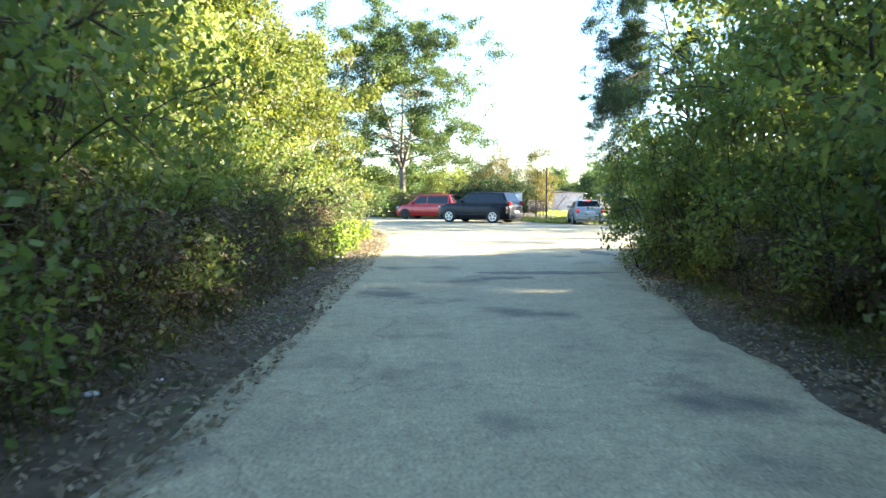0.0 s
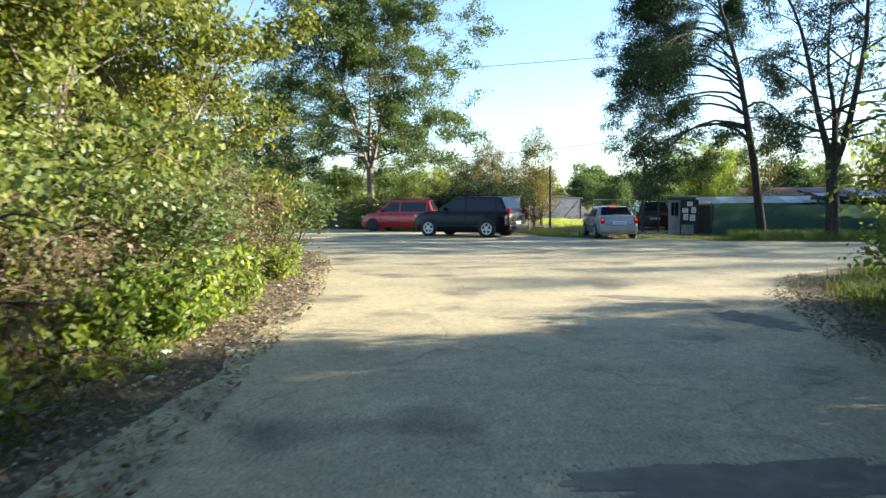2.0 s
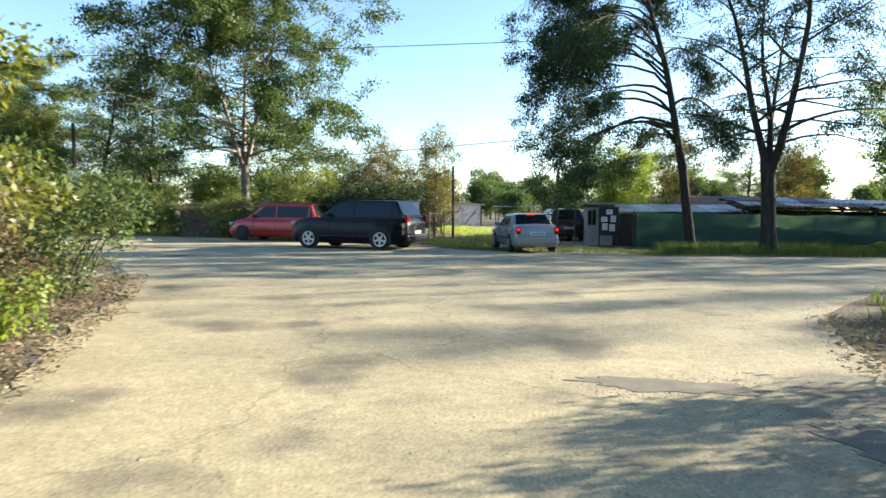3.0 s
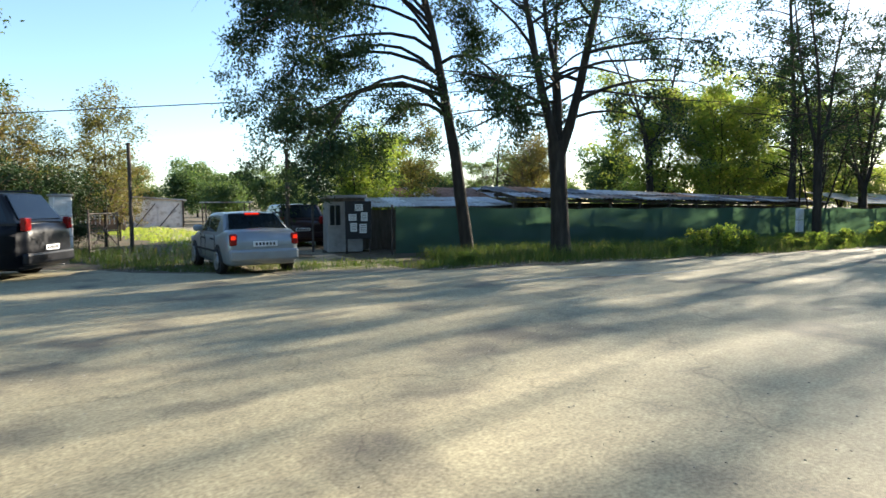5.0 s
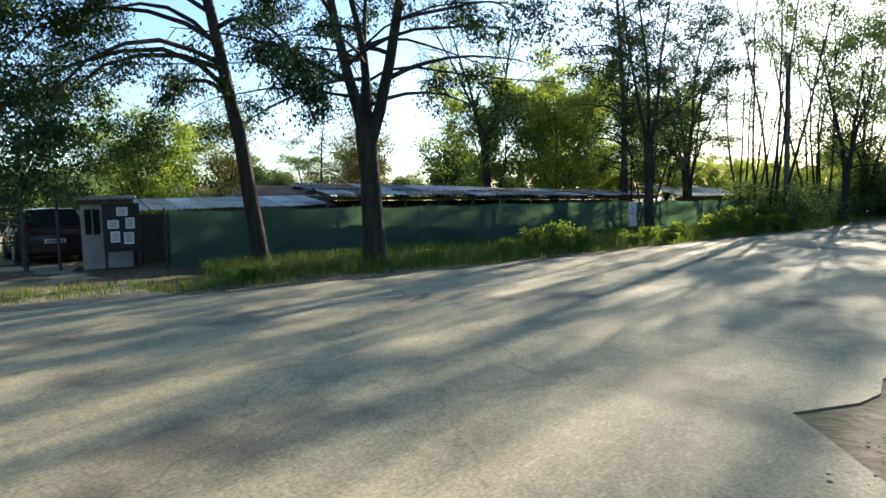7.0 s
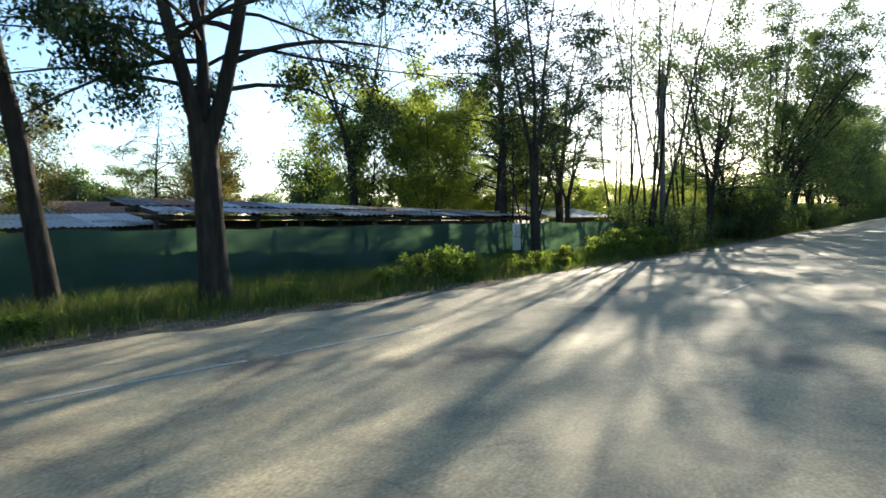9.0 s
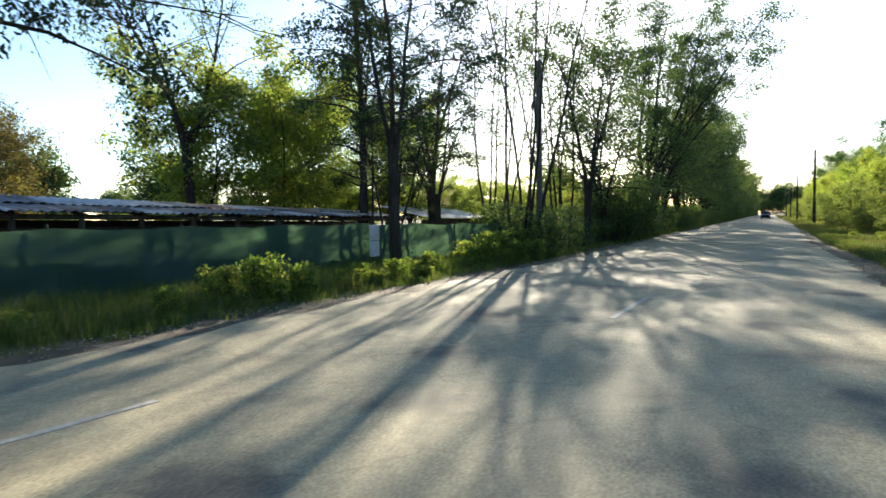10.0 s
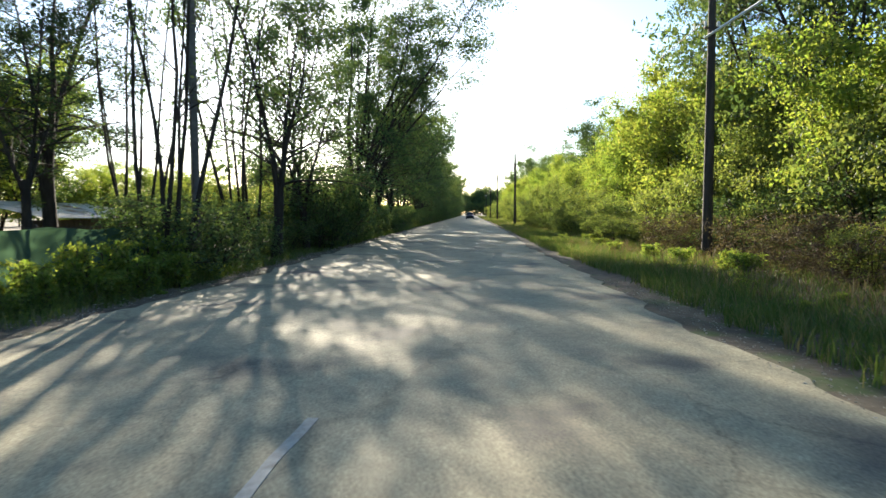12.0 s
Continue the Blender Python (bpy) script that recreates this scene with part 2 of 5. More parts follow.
def grow(seed, height, radius, clear, limbs, reach, rise=35, droop=0.5, twigs=6, fork=0.0, leaders=1, spread=0.35, lean=(0, 0), base=0.0, side=None, top=0.45, wobble=0.07, fan=None):
    """The wood of a tree: its tubes, thick ones first, and the tips of its twigs."""
    rng = np.random.default_rng(seed)
    thick, thin, tips, stems = [], [], [], []
    start = np.array([lean[0], lean[1], 1.0])
    if leaders == 1:
        pts = way_from(rng, (0, 0, -0.15), start, height, 14, wobble * 0.5, 0)
        stems.append((pts, radius * (1 - 0.9 * np.linspace(0, 1, 15) ** 0.9), clear))
    else:
        if fork > 0:
            pts = way_from(rng, (0, 0, -0.15), start, fork + 0.15, 6, wobble * 0.4, 0)
            thick.append((pts, radius * np.array([1.35, 1.1, 1.0, 0.95, 0.92, 0.95, 1.0])))
            foot = pts[-2]
        for k in range(leaders):
            az = 2 * np.pi * (k + rng.uniform(-0.3, 0.3)) / leaders
            tilt = spread * rng.uniform(0.5, 1.2)
            if fan is not None:
                az, tilt = radians(fan[k][0]), fan[k][1]
            p = foot if fork > 0 else np.array([np.cos(az) * base * rng.uniform(0.2, 1), np.sin(az) * base * rng.uniform(0.2, 1), -0.1])
            d = np.array([np.cos(az) * tilt, np.sin(az) * tilt, 1.0]) + start * [1, 1, 0]
            long = (height - fork) * rng.uniform(0.75, 1.05)
            pts = way_from(rng, p, d, long, 10, wobble, -0.12)
            share = 0.62 if fork > 0 else 1.0
            stems.append((pts, radius * share * rng.uniform(0.75, 1.1) * (1 - 0.9 * np.linspace(0, 1, 11) ** 0.8), max(0.08, (clear * height - fork) / max(0.1, height - fork))))
    per = max(2, limbs // len(stems))
    for pts, rad, low in stems:
        thick.append((pts, rad))
        turn = rng.uniform(0, 6.28)
        for i in range(per):
            f = low + (0.98 - low) * (i + rng.uniform(0, 0.8)) / per
            x = f * (len(pts) - 1)
            j = min(int(x), len(pts) - 2)
            p = pts[j] + (pts[j + 1] - pts[j]) * (x - j)
            turn += 2.4 + rng.normal(0, 0.4)
            short = 1.0
            if side is not None:
                if rng.uniform() < side[1]:
                    turn = side[0] + rng.normal(0, 0.7)
                else:
                    short = 0.55
            g = (f - low) / (1 - low)
            long = short * reach * rng.uniform(0.6, 1.1) * (top + (1 - top) * np.sin(np.pi * min(1, 0.25 + 0.75 * (1 - g)) * 0.5) ** 1.5)
            e = np.radians(rise + 25 * g + rng.normal(0, 8))
            d = np.array([np.cos(turn) * np.cos(e), np.sin(turn) * np.cos(e), np.sin(e)])
            limb = way_from(rng, p, d, long, 7, 0.1, droop)
            r = min(0.5 * np.interp(x, np.arange(len(rad)), rad), 0.02 + 0.022 * long)
            thick.append((limb, np.maximum(0.006, r * (1 - 0.9 * np.linspace(0, 1, 8)))))
            for _ in range(twigs):
                q = rng.uniform(0.3, 1.0) * 7
                j2 = min(int(q), 6)
                o = limb[j2] + (limb[j2 + 1] - limb[j2]) * (q - j2)
                dd = (limb[j2 + 1] - limb[j2]) / (long / 7) + rng.normal(0, 0.55, 3)
                dd /= np.linalg.norm(dd)
                tw = way_from(rng, o, dd, long * rng.uniform(0.15, 0.35) + 0.15, 4, 0.15, droop * 0.7)
                thin.append((tw, np.array([0.011, 0.009, 0.007, 0.005, 0.003])))
                tips += [tw[2], tw[3], tw[4]]
    return thick, thin, np.array(tips)


def tree(name, label, category, wood, leaf, seed, clump, sigma, length, width, bark=None, sides=8, hang=0.3, keep=1.0, flat=0.6, gaps=0.0, gap_size=1.6, bare=0.0):
    """A tree or bush: trunk with limbs, twigs and a crown of single leaves in tufts."""
    thick, thin, tips = wood
    rng = np.random.default_rng(seed)
    ob = thing(name, label, category)
    trunk = mesh_of("trunk", *tube_arrays(thick, sides))
    part("trunk", trunk, bark or BARK, ob, soft=True)
    tagged(part("twig", mesh_of("twig", *tube_arrays(thin, 3)), TWIG if bark is None else bark, ob), kind="stuff")
    if gaps > 0:
        field = np.array([noise.noise(Vector(p) / gap_size + Vector((seed * 3.7, 0, 0))) for p in tips])
        tips = tips[field > np.quantile(field, gaps)]
    if bare > 0:
        tips = tips[rng.uniform(size=len(tips)) > bare * (1.15 - tips[:, 2] / tips[:, 2].max())]
    if keep < 1:
        tips = tips[rng.uniform(size=len(tips)) < keep]
    tagged(part("crown", mesh_of("crown", *leaf_arrays(rng, tips, clump, sigma, length, width, hang, flat)), leaf, ob), kind="stuff")
    return ob


def at_place(x, y, z=0.0, turn=0.0, s=1.0, tall=1.0):
    return pose(x, y, z, 0, 0, turn) @ Matrix.Diagonal((s, s, s * tall, 1))

# ---- ground and road ----
FAR_EDGE = [(-260, 209), (-60, 84), (-20, 57), (-9.6, 50.2), (-3.3, 45.6), (1.8, 41.4), (5.8, 36.2), (8.4, 33.3), (11.5, 31.9), (15.0, 30.9), (18.3, 30.0), (22, 29.2), (27, 28.1), (32.6, 27.0), (46, 24.9), (61, 22.4), (115, 13.4), (300, -16.5), (326, -20.7)]
NEAR_EDGE = [(326, -28.2), (300, -24), (115, 5.9), (70.5, 13.1), (43.7, 17.7), (31.1, 19.4), (26.4, 20.2), (21.7, 20.9), (14, 22.0), (10.3, 23.0), (7.6, 21.3), (5.9, 18.9), (4.7, 15.5), (3.5, 10), (2.85, 6.3), (2.6, 0), (2.6, -60)]
LANE_EDGE = [(-1.6, -60), (-1.6, 6.6), (-1.75, 12), (-1.75, 19), (-2.2, 24), (-2.9, 28), (-4.6, 32.6), (-8, 37), (-20, 45.5), (-60, 71), (-260, 195)]


def ragged(line, step=0.3, rough=0.15):
    """A line with an uneven edge, finely cut where the place is near."""
    out = []
    for (x0, y0), (x1, y1) in zip(line, line[1:]):
        far = max(1.0, math.hypot((x0 + x1) / 2 - 8, (y0 + y1) / 2 - 22) / 25)
        n = max(1, min(150, int(math.hypot(x1 - x0, y1 - y0) / (step * far))))
        for i in range(n):
            x, y = x0 + (x1 - x0) * i / n, y0 + (y1 - y0) * i / n
            w = rough * noise.noise((x * 0.8, y * 0.8, 3)) * 2 + rough * 0.6 * noise.noise((x * 3.1, y * 3.1, 7))
            out.append((x + w, y + w))
    return out + [line[-1]]


def slab(name, outline, z, mat, deep=0.08):
    """A flat sheet with a skirt, from its outline."""
    bm = bmesh.new()
    vs = [bm.verts.new((x, y, z)) for x, y in outline]
    f = bm.faces.new(vs)
    if f.normal.z < 0:
        f.normal_flip()
    bm.normal_update()
    if f.normal.z < 0:
        f.normal_flip()
    low = [bm.verts.new((x, y, z - deep)) for x, y in outline]
    for i in range(len(vs)):
        j = (i + 1) % len(vs)
        bm.faces.new((vs[i], vs[j], low[j], low[i]))
    bmesh.ops.triangulate(bm, faces=[f])
    bmesh.ops.recalc_face_normals(bm, faces=bm.faces)
    me = bpy.data.meshes.new(name)
    bm.to_mesh(me)
    bm.free()
    me.materials.append(mat)
    return new(name, me)


def inside(poly, x, y):
    """Whether places lie in an outline."""
    px, py = np.array(poly).T
    qx, qy = np.roll(px, -1), np.roll(py, -1)
    hit = np.zeros(np.shape(x), bool)
    for a, b, c, d in zip(px, py, qx, qy):
        if b != d:
            hit ^= ((b > y) != (d > y)) & (x < (c - a) * (y - b) / (d - b) + a)
    return hit


OUTLINE = FAR_EDGE + NEAR_EDGE + LANE_EDGE
road = tagged(slab("road", ragged(FAR_EDGE) + ragged(NEAR_EDGE) + ragged(LANE_EDGE), 0.0, ASPHALT), "worn grey asphalt road with dusty uneven edges", "road", kind="structure")


def spread_axis(lo, hi, step, out):
    near = np.arange(lo, hi, step)
    grow_out = step * np.cumsum(1.25 ** np.arange(1, 40))
    grow_out = grow_out[grow_out < out]
    return np.r_[(lo - grow_out)[::-1], near, near[-1] + grow_out]


gx, gy = spread_axis(-16, 52, 0.5, 2800), spread_axis(-10, 50, 0.5, 2800)
GX, GY = np.meshgrid(gx, gy, indexing="ij")
on_road = inside(OUTLINE, GX, GY)
GZ = np.array([[0.10 * noise.noise((x * 0.35, y * 0.35, 0)) + 0.05 * noise.noise((x * 1.3, y * 1.3, 5)) for y in gy] for x in gx]) * (np.hypot(GX, GY) < 200) - 0.03
near_road = on_road.copy()
for dx, dy in ((0.7, 0), (-0.7, 0), (0, 0.7), (0, -0.7)):
    near_road |= inside(OUTLINE, GX + dx, GY + dy)
GZ = np.where(near_road, -0.012, GZ)
idx = np.arange(GX.size).reshape(GX.shape)
quads = np.stack([idx[:-1, :-1], idx[1:, :-1], idx[1:, 1:], idx[:-1, 1:]], -1).reshape(-1, 4)
ground_mesh = smooth(mesh_of("ground", np.stack([GX, GY, GZ], -1).reshape(-1, 3), quads))
ground_mesh.materials.append(SOIL)
ground = tagged(new("ground", ground_mesh), "brown verge soil with thin grass and dead leaves", "ground", kind="structure")


def shoulder(name, line, width, z, mat, label):
    """A strip of loose gravel along a road edge."""
    a = ragged(line, 0.4, 0.1)
    b = []
    for i, (x, y) in enumerate(a):
        x0, y0 = a[max(0, i - 1)]
        x1, y1 = a[min(len(a) - 1, i + 1)]
        l = math.hypot(x1 - x0, y1 - y0) or 1
        w = width * (0.7 + 0.6 * noise.noise((x * 0.4, y * 0.4, 9)))
        b.append((x - (y1 - y0) / l * w, y + (x1 - x0) / l * w))
    # the inner edge reaches under the asphalt
    a = [(p[0] - (q[0] - p[0]) / (math.hypot(q[0] - p[0], q[1] - p[1]) or 1) * 0.4, p[1] - (q[1] - p[1]) / (math.hypot(q[0] - p[0], q[1] - p[1]) or 1) * 0.4) for p, q in zip(a, b)]
    n = len(a)
    V = [(x, y, z) for x, y in a] + [(x, y, z - 0.03) for x, y in b]
    Q = [(i, i + 1, n + i + 1, n + i) for i in range(n - 1)]
    me = mesh_of(name, V, Q)
    me.materials.append(mat)
    return tagged(new(name, me), label, "shoulder", kind="structure")


shoulder("shoulder_lane", [(-1.75, 17), (-1.8, 19), (-2.25, 24), (-2.95, 28), (-4.65, 32.6), (-8, 37)], 1.5, -0.004, GRAVEL, "pale gravel shoulder strewn with dead leaves")
shoulder("shoulder_south", [(31.1, 19.4), (26.4, 20.2), (21.7, 20.9), (14, 22.0), (10.3, 23.0), (7.6, 21.3), (5.9, 18.9), (4.7, 15.5), (3.5, 10)][::-1], -0.7, -0.004, GRAVEL, "pale gravel shoulder at the road corner")
shoulder("shoulder_north", [(-20, 57), (-9.6, 50.2), (-3.3, 45.6), (1.8, 41.4), (5.8, 36.2), (8.4, 33.3), (11.5, 31.9), (15.0, 30.9), (18.3, 30.0), (22, 29.2), (27, 28.1), (32.6, 27.0), (46, 24.9)], 0.55, -0.004, GRAVEL, "dusty gravel shoulder beside the fence")
# the drive that leads in through the gate
slab("drive", ragged([(8.2, 33.1), (7.7, 37), (9.5, 45), (13, 70), (18.5, 70), (14.2, 45), (11.7, 38.5), (10.9, 32.1)]), 0.004, GRAVEL, 0.05)
tagged(bpy.data.objects["drive"], "sunlit pale gravel drive behind the gate", "drive", kind="structure")

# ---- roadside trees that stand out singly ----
T1 = tree("locust_tree", "tall locust tree coloured dark for backlight, with a leaning trunk and drooping branches", "tree", grow(11, 13.5, 0.2, 0.29, 36, 6.6, 38, 1.75, 13, lean=(-0.085, 0.06), side=(2.65, 0.9), wobble=0.06), LEAF_SHADED, 1, 170, 0.19, 0.10, 0.042, hang=0.9, keep=0.72, gaps=0.12, gap_size=0.85)
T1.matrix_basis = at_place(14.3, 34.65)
T2 = tree("locust_tree", "tall forked locust tree coloured dark for backlight, beside the green fence", "tree", grow(23, 13.0, 0.245, 0.34, 60, 4.4, 25, 0.8, 8, fork=3.1, leaders=4, wobble=0.06, fan=((40, 0.05), (130, 0.22), (-50, 0.5), (50, 0.3))), LEAF_SHADED, 2, 75, 0.17, 0.10, 0.044, hang=0.8, keep=0.6, gaps=0.5, gap_size=0.7)
T2.matrix_basis = at_place(16.0, 32.8)
T3 = tree("locust_tree", "slender locust tree with a thin leafy crown behind the shed", "tree", grow(35, 14.0, 0.2, 0.3, 44, 4.2, 35, 0.7, 6, fork=4.5, leaders=3, spread=0.3), LEAF, 3, 24, 0.2, 0.13, 0.065, keep=0.8, gaps=0.4, bare=0.6)
T3.matrix_basis = at_place(31.6, 40.9)
T4 = tree("locust_tree", "straight dark locust trunk with a sparse crown coloured dark for backlight", "tree", grow(47, 14.0, 0.17, 0.25, 44, 2.6, 30, 0.6, 6, wobble=0.03), LEAF_SHADED, 4, 24, 0.18, 0.12, 0.06, gaps=0.3, bare=0.6)
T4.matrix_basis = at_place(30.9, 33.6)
T5 = tree("locust_tree", "dark crooked locust trunk with a sparse crown coloured dark for backlight", "tree", grow(59, 13.0, 0.155, 0.25, 44, 2.8, 30, 0.6, 6, fork=3.2, leaders=3, spread=0.3), LEAF_SHADED, 5, 24, 0.18, 0.12, 0.06, gaps=0.25, bare=0.7)
T5.matrix_basis = at_place(26.75, 30.8)
BT = tree("locust_tree", "broad sunlit locust tree with open layered branches", "tree", grow(71, 15.5, 0.24, 0.2, 96, 7.4, 14, 0.5, 9, fork=4.0, leaders=3, spread=0.28), LEAF_LOCUST, 6, 78, 0.24, 0.15, 0.075, gaps=0.3, gap_size=1.6, bark=PALE_BARK)
BT.matrix_basis = at_place(-2.8, 52.0, 0, 0, 1.06)
THIN = tree("ash_tree", "bare thin-stemmed ash tree with few leaves", "tree", grow(83, 12.5, 0.075, 0.3, 48, 2.0, 55, 0.2, 6, leaders=6, spread=0.2, base=0.5, wobble=0.05), LEAF, 7, 7, 0.2, 0.10, 0.05, keep=0.5)
THIN.matrix_basis = at_place(33.0, 28.6)
LEAN = tree("roadside_tree", "dark crooked roadside tree with a full crown", "tree", grow(95, 10.0, 0.17, 0.25, 50, 3.0, 35, 0.5, 7, fork=2.2, leaders=3, spread=0.35, lean=(0.1, -0.05)), LEAF, 8, 16, 0.24, 0.13, 0.065, gaps=0.3, bare=0.9)
LEAN.matrix_basis = at_place(39.5, 27.2)
DENSE = tree("roadside_tree", "tall leafy roadside tree with a full crown", "tree", grow(107, 12.0, 0.15, 0.12, 70, 3.2, 35, 0.5, 7, fork=1.6, leaders=4, spread=0.3), LEAF, 9, 19, 0.26, 0.15, 0.08, gaps=0.3, bare=0.5)
DENSE.matrix_basis = at_place(66.0, 23.4, 0, 40, 1.15, 1.1)
OVER = tree("roadside_tree", "tall dark roadside tree with its crown over the road", "tree", grow(109, 15.2, 0.2, 0.16, 80, 4.4, 35, 0.5, 7, fork=2.0, leaders=4, spread=0.26, lean=(0.0, -0.10), side=(-1.57, 0.5)), LEAF, 20, 26, 0.26, 0.15, 0.075, gaps=0.22, bare=0.8)
OVER.matrix_basis = at_place(53.0, 25.0)
BRIGHT = tree("maple_tree", "bright green leafy young tree lit by the sun", "tree", grow(119, 7.5, 0.09, 0.1, 64, 2.4, 40, 0.5, 7, fork=0.8, leaders=4, spread=0.35), LEAF_BRIGHT, 10, 24, 0.24, 0.13, 0.075, gaps=0.25)
BRIGHT.matrix_basis = at_place(30.5, 10.6)
HEDGE = tree("hedge_tree", "sunlit yellow-green tree overhanging the lane", "tree", grow(131, 7.5, 0.10, 0.15, 60, 2.3, 35, 0.7, 7, fork=1.2, leaders=4, spread=0.35), LEAF_OLIVE, 11, 24, 0.17, 0.12, 0.068, gaps=0.3, gap_size=0.9, bark=PALE_BARK)
HEDGE.matrix_basis = at_place(-4.9, 21.5)
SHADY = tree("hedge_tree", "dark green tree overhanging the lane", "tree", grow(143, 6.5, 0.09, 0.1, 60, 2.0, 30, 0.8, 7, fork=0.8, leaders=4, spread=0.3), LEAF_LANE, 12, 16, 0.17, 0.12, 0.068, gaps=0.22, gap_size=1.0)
SHADY.matrix_basis = at_place(6.0, 11.5)
BUSH = tree("bush", "dense green roadside bush with many thin stems", "bush", grow(155, 2.6, 0.018, 0.05, 66, 0.9, 40, 0.5, 5, leaders=22, spread=0.35, base=0.9), LEAF_LANE, 13, 13, 0.13, 0.08, 0.045, gaps=0.18, gap_size=0.7)
BUSH.matrix_basis = at_place(-3.9, 14)
SCRUB = tree("bush", "half-dry tangled bush of brown twigs and green leaves", "bush", grow(167, 2.4, 0.014, 0.05, 70, 0.9, 40, 0.9, 6, leaders=24, spread=0.45, base=0.8), LEAF_AUTUMN, 14, 6, 0.16, 0.07, 0.035, bark=TWIG)
SCRUB.matrix_basis = at_place(-4.6, 23.4)
BRAMBLE = tree("bramble", "brown tangled bramble thicket with dead leaves", "bush", grow(171, 2.3, 0.012, 0.04, 80, 0.9, 35, 1.2, 9, leaders=26, spread=0.5, base=0.8), LEAF_BRAMBLE, 16, 3, 0.15, 0.06, 0.03, bark=TWIG)
BRAMBLE.matrix_basis = at_place(-4.1, 21.4)
SHADE_BUSH = tree("bush", "dark shaded bush under the roadside trees", "bush", grow(157, 2.4, 0.018, 0.05, 66, 0.9, 40, 0.5, 5, leaders=20, spread=0.35, base=0.9), LEAF, 17, 10, 0.18, 0.09, 0.052, gaps=0.15, gap_size=0.7)
SHADE_BUSH.matrix_basis = at_place(36.0, 29.4, 0, 0, 1.0, 0.8)
LEANER = tree("leaning_tree", "dark leaning trunk reaching over the lane", "tree", grow(173, 8.5, 0.15, 0.4, 30, 2.2, 35, 0.6, 6, lean=(0.26, 0.12), wobble=0.05), LEAF, 18, 14, 0.24, 0.10, 0.055)
LEANER.matrix_basis = at_place(-4.3, 6.0)
WEED = tree("weed", "tall bright green weeds at the foot of the fence", "weed", grow(179, 0.85, 0.006, 0.05, 36, 0.15, 55, 0.4, 3, leaders=9, spread=0.14, base=0.22), LEAF_BRIGHT, 15, 5, 0.05, 0.09, 0.042)
WEED.matrix_basis = at_place(20.8, 30.9)


def plant(ob, places):
    for x, y, turn, s, tall in places:
        copy_thing(ob, at_place(x, y, -0.03, turn, s, tall))


rnd = random.Random(5)
# along the lane, its west side
# on both sides hedges run on unseen below y = 0, partly to block sun
for y in (-12, -9.5, -7, -4.5, -2.2, 0.2, 2.3, 4.4, 6.6, 8.8, 11.0, 16.2, 25.0):
    plant(BUSH if y < 12 else SHADE_BUSH, [(-3.75 + rnd.uniform(-0.25, 0.2), y + rnd.uniform(-0.4, 0.4), rnd.uniform(0, 360), rnd.uniform(0.9, 1.15), rnd.uniform(0.85, 1.2))])
for y in (-10, -5.5, -1, 3.2, 7.4, 12.4, 17.5, 22.0):
    plant(BUSH if y < 12 else SHADE_BUSH, [(-5.9 + rnd.uniform(-0.3, 0.3), y, rnd.uniform(0, 360), rnd.uniform(1.2, 1.5), rnd.uniform(1.0, 1.3))])
plant(SHADY, [(-4.9, -8, 0, 1.2, 1), (-5.3, -2.5, 60, 1.15, 1), (-4.9, 2.2, 120, 1.1, 1), (-5.0, 6.5, 200, 1.1, 1.0), (-5.4, 10.8, 300, 1.05, 1.05), (-7.5, 4.5, 30, 1.3, 1), (-8.0, 11, 80, 1.3, 1)])
plant(HEDGE, [(-5.2, 14.4, 50, 0.95, 1.0), (-5.0, 18.0, 140, 0.95, 0.95), (-7.6, 16.5, 80, 1.2, 1.0), (-8.0, 22.0, 10, 1.2, 1.05), (-6.6, 25.0, 270, 0.85, 0.9)])
plant(BRAMBLE, [(-4.0, 19.6, 140, 0.95, 0.85), (-4.5, 22.7, 200, 1.05, 1.0), (-4.2, 20.8, 20, 1.0, 0.95), (-3.7, 8.6, 70, 0.9, 0.8), (-3.6, 3.6, 110, 0.9, 0.9), (4.5, 6.8, 30, 0.8, 0.8), (4.9, 11.4, 80, 0.85, 0.8), (-3.7, 17.9, 40, 0.85, 0.9), (-3.9, 18.8, 250, 0.9, 1.0)])
plant(BRAMBLE, [(-3.4, y, 47 * y, 0.8 + 0.1 * (int(y) % 3), 0.75 + 0.08 * (int(y) % 4)) for y in (1.5, 3.3, 5.0, 6.6, 8.2, 9.9, 11.6, 13.2)])
plant(BRAMBLE, [(4.4 + 0.06 * y, y, 31 * y, 0.75, 0.7) for y in (2.5, 5.0, 7.6, 10.2)])
plant(BRAMBLE, [(x, 14.7 - 0.15 * (x - 30), 53 * x, 0.9, 0.75) for x in (26.5, 29.0, 31.0, 33.4, 38.0, 40.2)])
# the shrub that closes the lane's corner
plant(SHADY, [(6.9, 15.4, 250, 0.62, 0.75)])
plant(BUSH, [(6.0, 14.6, 100, 1.0, 1.1), (6.6, 16.3, 10, 0.75, 0.85), (8.0, 17.2, 310, 0.9, 0.9)])
plant(SHADE_BUSH, [(-4.2, 18.3, 20, 0.9, 1.0), (-4.4, 21.0, 80, 0.85, 0.9), (-4.8, 22.4, 190, 0.9, 1.2), (-4.6, 19.9, 250, 1.0, 1.3), (-5.2, 23.8, 130, 1.05, 1.3)])
plant(SCRUB, [(-5.1, 25.0, 200, 1.0, 0.9), (-3.9, 17.2, 10, 0.8, 0.8), (-6.2, 26.6, 30, 1.1, 1.0)])
